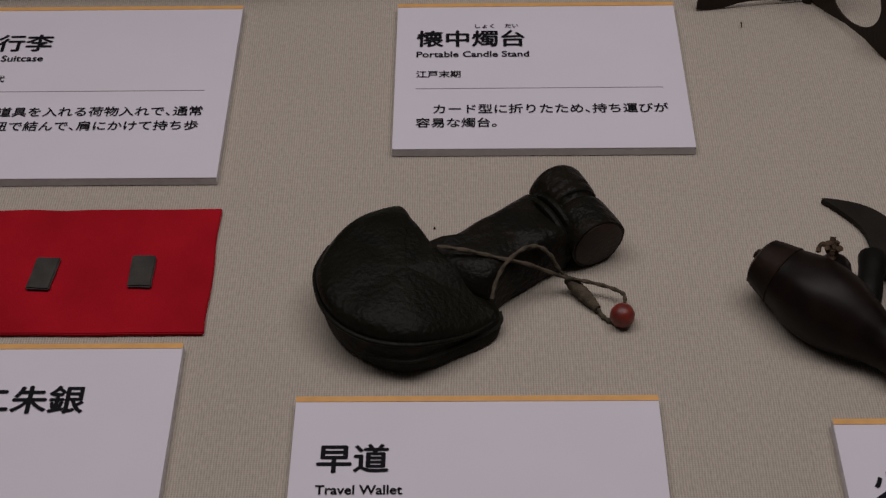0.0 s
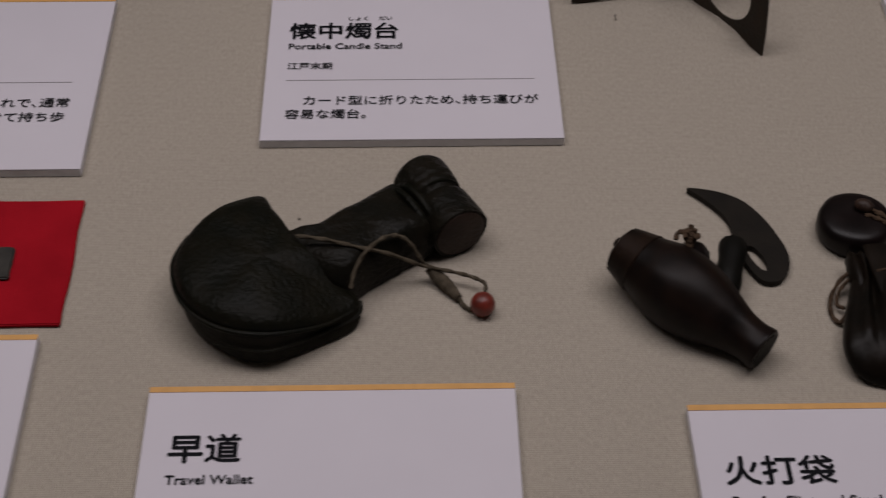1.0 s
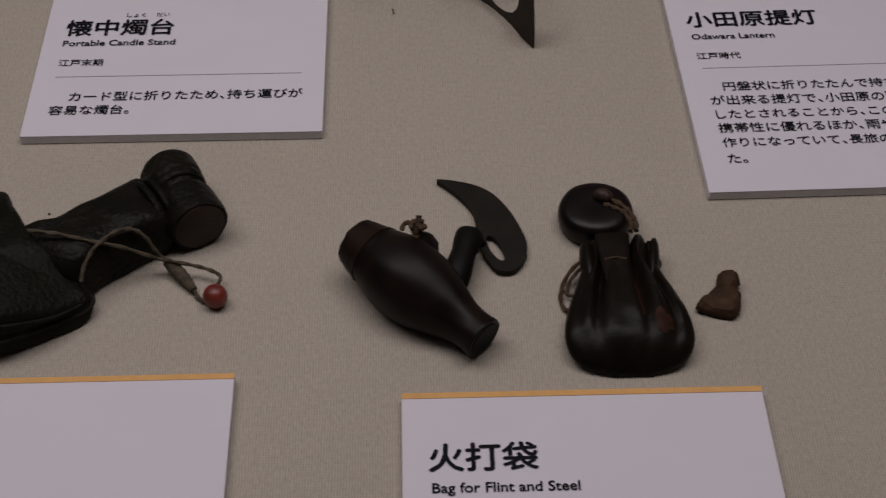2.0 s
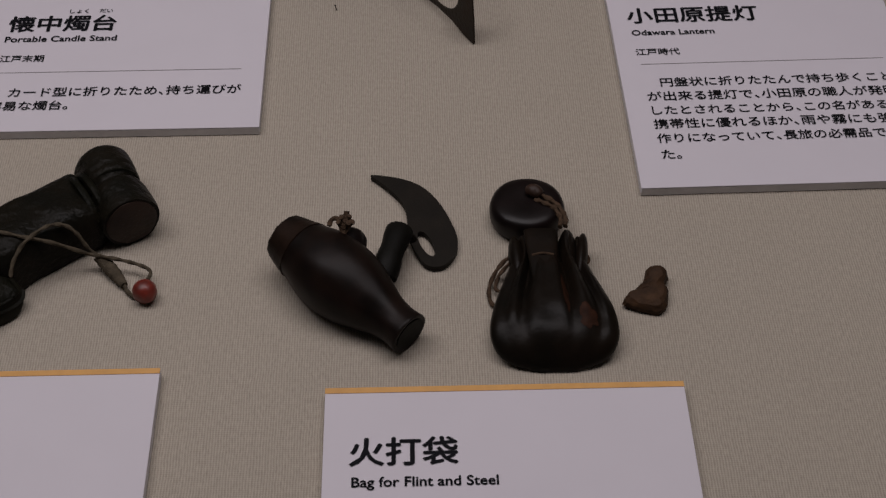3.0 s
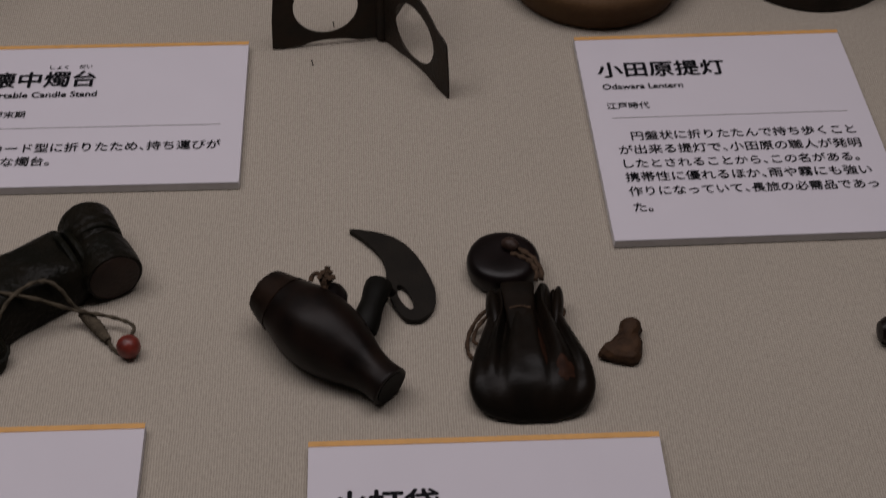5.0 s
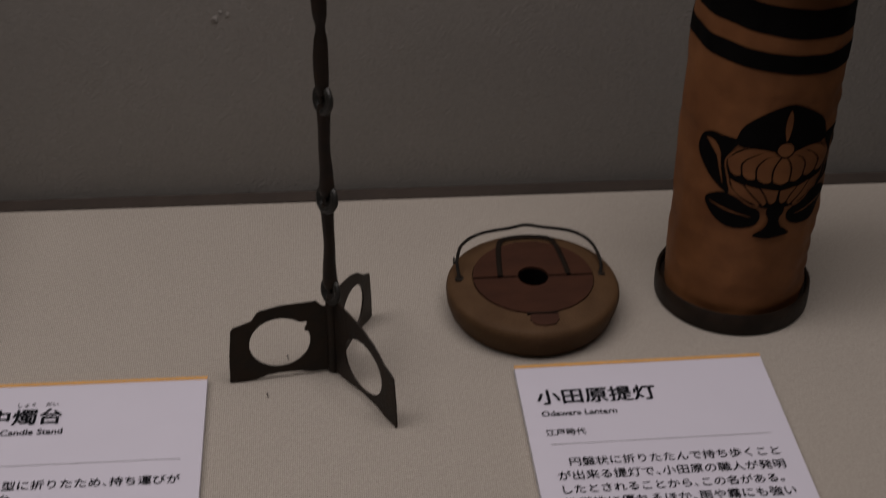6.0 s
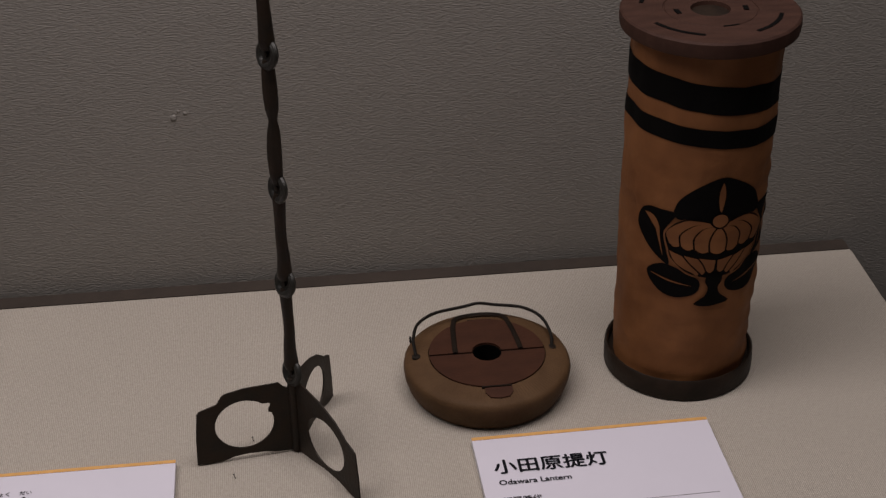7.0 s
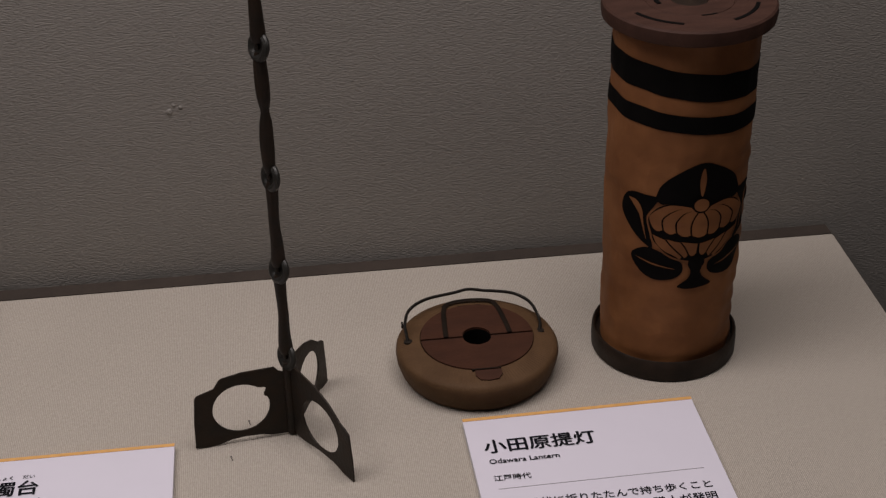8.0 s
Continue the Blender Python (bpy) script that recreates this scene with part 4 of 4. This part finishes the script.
part("vent_hole", lathe([(0.0, 0.2504), (0.0114, 0.2505), (0.0114, 0.2508), (0.0, 0.2507)], (LX + 0.0033, LY, 0), (0, 0, 1), 32), BASE_WOOD, lantern, "dark brown vent hole")

# crest painted on the paper; coordinates are metres along the paper from the crest's middle
CREST = radians(6)


def painted(name, outline, material, lift, parent, label=""):
    """A painted patch that follows the round of the paper."""
    n = len(outline)
    cx = sum(p[0] for p in outline) / n
    cz = sum(p[1] for p in outline) / n
    rings = []
    for k in range(6):
        s = max(k / 5, 0.01)
        rings.append([on_lantern(CREST + (cx + (u - cx) * s) * 0.95 / LR, cz + (v - cz) * s, lift) for u, v in outline])
    return part(name, rings_mesh(rings, True, True, False), material, parent, label)


def leafy(points, n=48):
    return smooth_plan(points, n)


dark, light = PAINT_AND_SHADE, PARCHMENT
painted("crest_leaf", leafy([(0.0, 0.1628), (0.011, 0.1590), (0.022, 0.1520), (0.0285, 0.1435), (0.027, 0.1340), (0.0, 0.1320), (-0.027, 0.1340), (-0.0285, 0.1435), (-0.022, 0.1520), (-0.011, 0.1590)]), dark, 0.0004, lantern, "black painted crest leaf")
painted("crest_vein", leafy([(0.0, 0.1590), (0.0019, 0.1530), (0.0018, 0.1460), (0.0, 0.1390), (-0.0018, 0.1460), (-0.0019, 0.1530)], 24), light, 0.0008, lantern)
for s in (-1, 1):
    painted("crest_leaf", leafy([(s * 0.028, 0.1380), (s * 0.0435, 0.1385), (s * 0.052, 0.1350), (s * 0.055, 0.1270), (s * 0.053, 0.1190), (s * 0.045, 0.1090), (s * 0.031, 0.1000), (s * 0.0330, 0.1110), (s * 0.0345, 0.1240), (s * 0.0305, 0.1320)]), dark,
            0.0004, lantern, "black painted crest leaf")
    painted("crest_vein", leafy([(s * 0.0500, 0.1330), (s * 0.0430, 0.1325), (s * 0.0385, 0.1270), (s * 0.0375, 0.1180), (s * 0.0350, 0.1060), (s * 0.0390, 0.1180), (s * 0.0400, 0.1265), (s * 0.0440, 0.1312)], 40), light, 0.0008, lantern)
    painted("crest_leaf", leafy([(s * 0.045, 0.0930), (s * 0.036, 0.1000), (s * 0.024, 0.0985), (s * 0.011, 0.0915), (s * 0.009, 0.0845), (s * 0.014, 0.0795), (s * 0.025, 0.0775), (s * 0.037, 0.0815)]), dark, 0.0004, lantern,
            "black painted crest leaf")
    painted("crest_vein", leafy([(s * 0.042, 0.0928), (s * 0.030, 0.0900), (s * 0.014, 0.0862), (s * 0.030, 0.0888)], 24), light, 0.0008, lantern)


BOWL = 0.90


def mirrored(half_plan):
    half_plan = [(BOWL * x, z) for x, z in half_plan]
    return half_plan + [(-x, z) for x, z in half_plan[-2:0:-1]]


def painted_strip(name, edge_a, edge_b, material, lift, parent, label=""):
    """A painted petal between two drawn edges."""
    ea, eb = (curve_points([(BOWL * u, v, 0) for u, v in e], 18) for e in (edge_a, edge_b))
    rows = []
    for a, b in zip(ea, eb):
        bow = 0.0018 * (len(rows) / 17) ** 6
        rows.append([on_lantern(CREST + a.lerp(b, k / 4).x * 0.95 / LR, a.lerp(b, k / 4).y - bow * math.sin(math.pi * k / 4), lift) for k in range(5)])
    return part(name, rings_mesh(rows, False, False, False), material, parent, label)


painted("crest_outline", smooth_plan(mirrored([(0.0, 0.1305), (0.012, 0.1340), (0.024, 0.1343), (0.033, 0.1308), (0.0386, 0.1248), (0.0390, 0.1190), (0.0366, 0.1110), (0.0338, 0.1045), (0.0215, 0.0957), (0.0105, 0.0918), (0.0, 0.0910)]), 96),
        light, 0.00055, lantern, "amber outline of the crest")
painted("crest_ground", smooth_plan(mirrored([(0.0, 0.1305), (0.012, 0.1343), (0.0226, 0.1346), (0.0315, 0.1308), (0.0372, 0.1240), (0.0377, 0.1190), (0.0352, 0.1118), (0.0325, 0.1052), (0.0208, 0.0970), (0.0105, 0.0933), (0.0, 0.0925)]), 96),
        dark, 0.0007, lantern, "black painted crest ground")
ribs = [[(0.0009, 0.1285), (0.0040, 0.1240), (0.0057, 0.1185), (0.0052, 0.1120)],
        [(0.0030, 0.1292), (0.0110, 0.1278), (0.0165, 0.1215), (0.0160, 0.1138)],
        [(0.0050, 0.1306), (0.0165, 0.1306), (0.0262, 0.1235), (0.0258, 0.1150)],
        [(0.0070, 0.1318), (0.0230, 0.1338), (0.0364, 0.1250), (0.0346, 0.1165)]]
low = [[(0.0008, 0.1062), (0.0008, 0.1040), (0.0012, 0.0990)],
       [(0.0125, 0.1072), (0.0090, 0.1030), (0.0062, 0.0978)],
       [(0.0235, 0.1088), (0.0180, 0.1030), (0.0105, 0.0962)],
       [(0.0340, 0.1108), (0.0290, 0.1030), (0.0150, 0.0958)]]
painted_strip("crest_petal", [(-u, v) for u, v in ribs[0]], ribs[0], light, 0.0010, lantern, "amber crest petal")
for s in (-1, 1):
    for inner, outer in zip(ribs, ribs[1:]):
        painted_strip("crest_petal", [(s * (u + 0.0013), v) for u, v in inner], [(s * u, v) for u, v in outer], light, 0.0010, lantern, "amber crest petal")
    for k, (inner, outer) in enumerate(zip(low, low[1:])):
        painted_strip("crest_petal", [(s * (u + (0.0011 if k else 0)), v - 0.0004) for u, v in inner], [(s * u, v) for u, v in outer], light, 0.0010, lantern, "amber crest petal")
painted("crest_knob_edge", oval(0.0, 0.1332, 0.0060, 0.0055, 24), dark, 0.0012, lantern, "black line round the crest knob")
painted("crest_centre", oval(0.0, 0.1334, 0.0049, 0.0045, 24), light, 0.0014, lantern, "amber crest knob")
painted("crest_stem", leafy([(-0.004, 0.0950), (0.004, 0.0950), (0.0058, 0.0900), (0.0036, 0.0848), (0.0055, 0.0795), (0.0120, 0.0735), (0.0, 0.0718), (-0.0120, 0.0735), (-0.0055, 0.0795), (-0.0036, 0.0848), (-0.0058, 0.0900)]), dark, 0.0012,
        lantern, "black painted crest stem")

# ---------------- dark implements beside the lantern card ----------------
rod = thing("smoking_rod", (0.50, -0.078, 0), "dark lacquered rod with a rounded end lying on linen", "rod")
part("shaft", tube([(0.4660, -0.0790, 0.0062), (0.4700, -0.0788, 0.0062), (0.4900, -0.0775, 0.0062), (0.5600, -0.0750, 0.0062)], lambda s: 0.0064 * math.sqrt(max(0.02, 1 - (1 - min(1.0, s / 0.07)) ** 2)), 110, 16), HORN, rod)
pick = thing("knobbed_rod", (0.50, -0.113, 0), "thin dark rod with a knobbed end lying on linen", "rod")
part("knob", lathe([(0.0, 0.0), (0.0045, 0.0006), (0.0066, 0.0040), (0.0064, 0.0085), (0.0042, 0.0120), (0.0022, 0.0145), (0.0, 0.0150)], (0.4500, -0.1140, 0.0066), (1, 0.06, 0), 24, wobble=0.0004), HORN, pick)
part("shaft", tube([(0.4620, -0.1133, 0.0060), (0.4900, -0.1115, 0.0040), (0.5500, -0.1080, 0.0030)], 0.0022, 24, 10), HORN, pick)

# ---------------- lint ----------------
bm = bmesh.new()
bmesh.ops.create_icosphere(bm, subdivisions=1, radius=0.0006, matrix=pose(0.0215, -0.0495, 0.0006))
single("lint_speck", bm, DARK_WOOD, "tiny dark speck of lint on the linen", "lint")
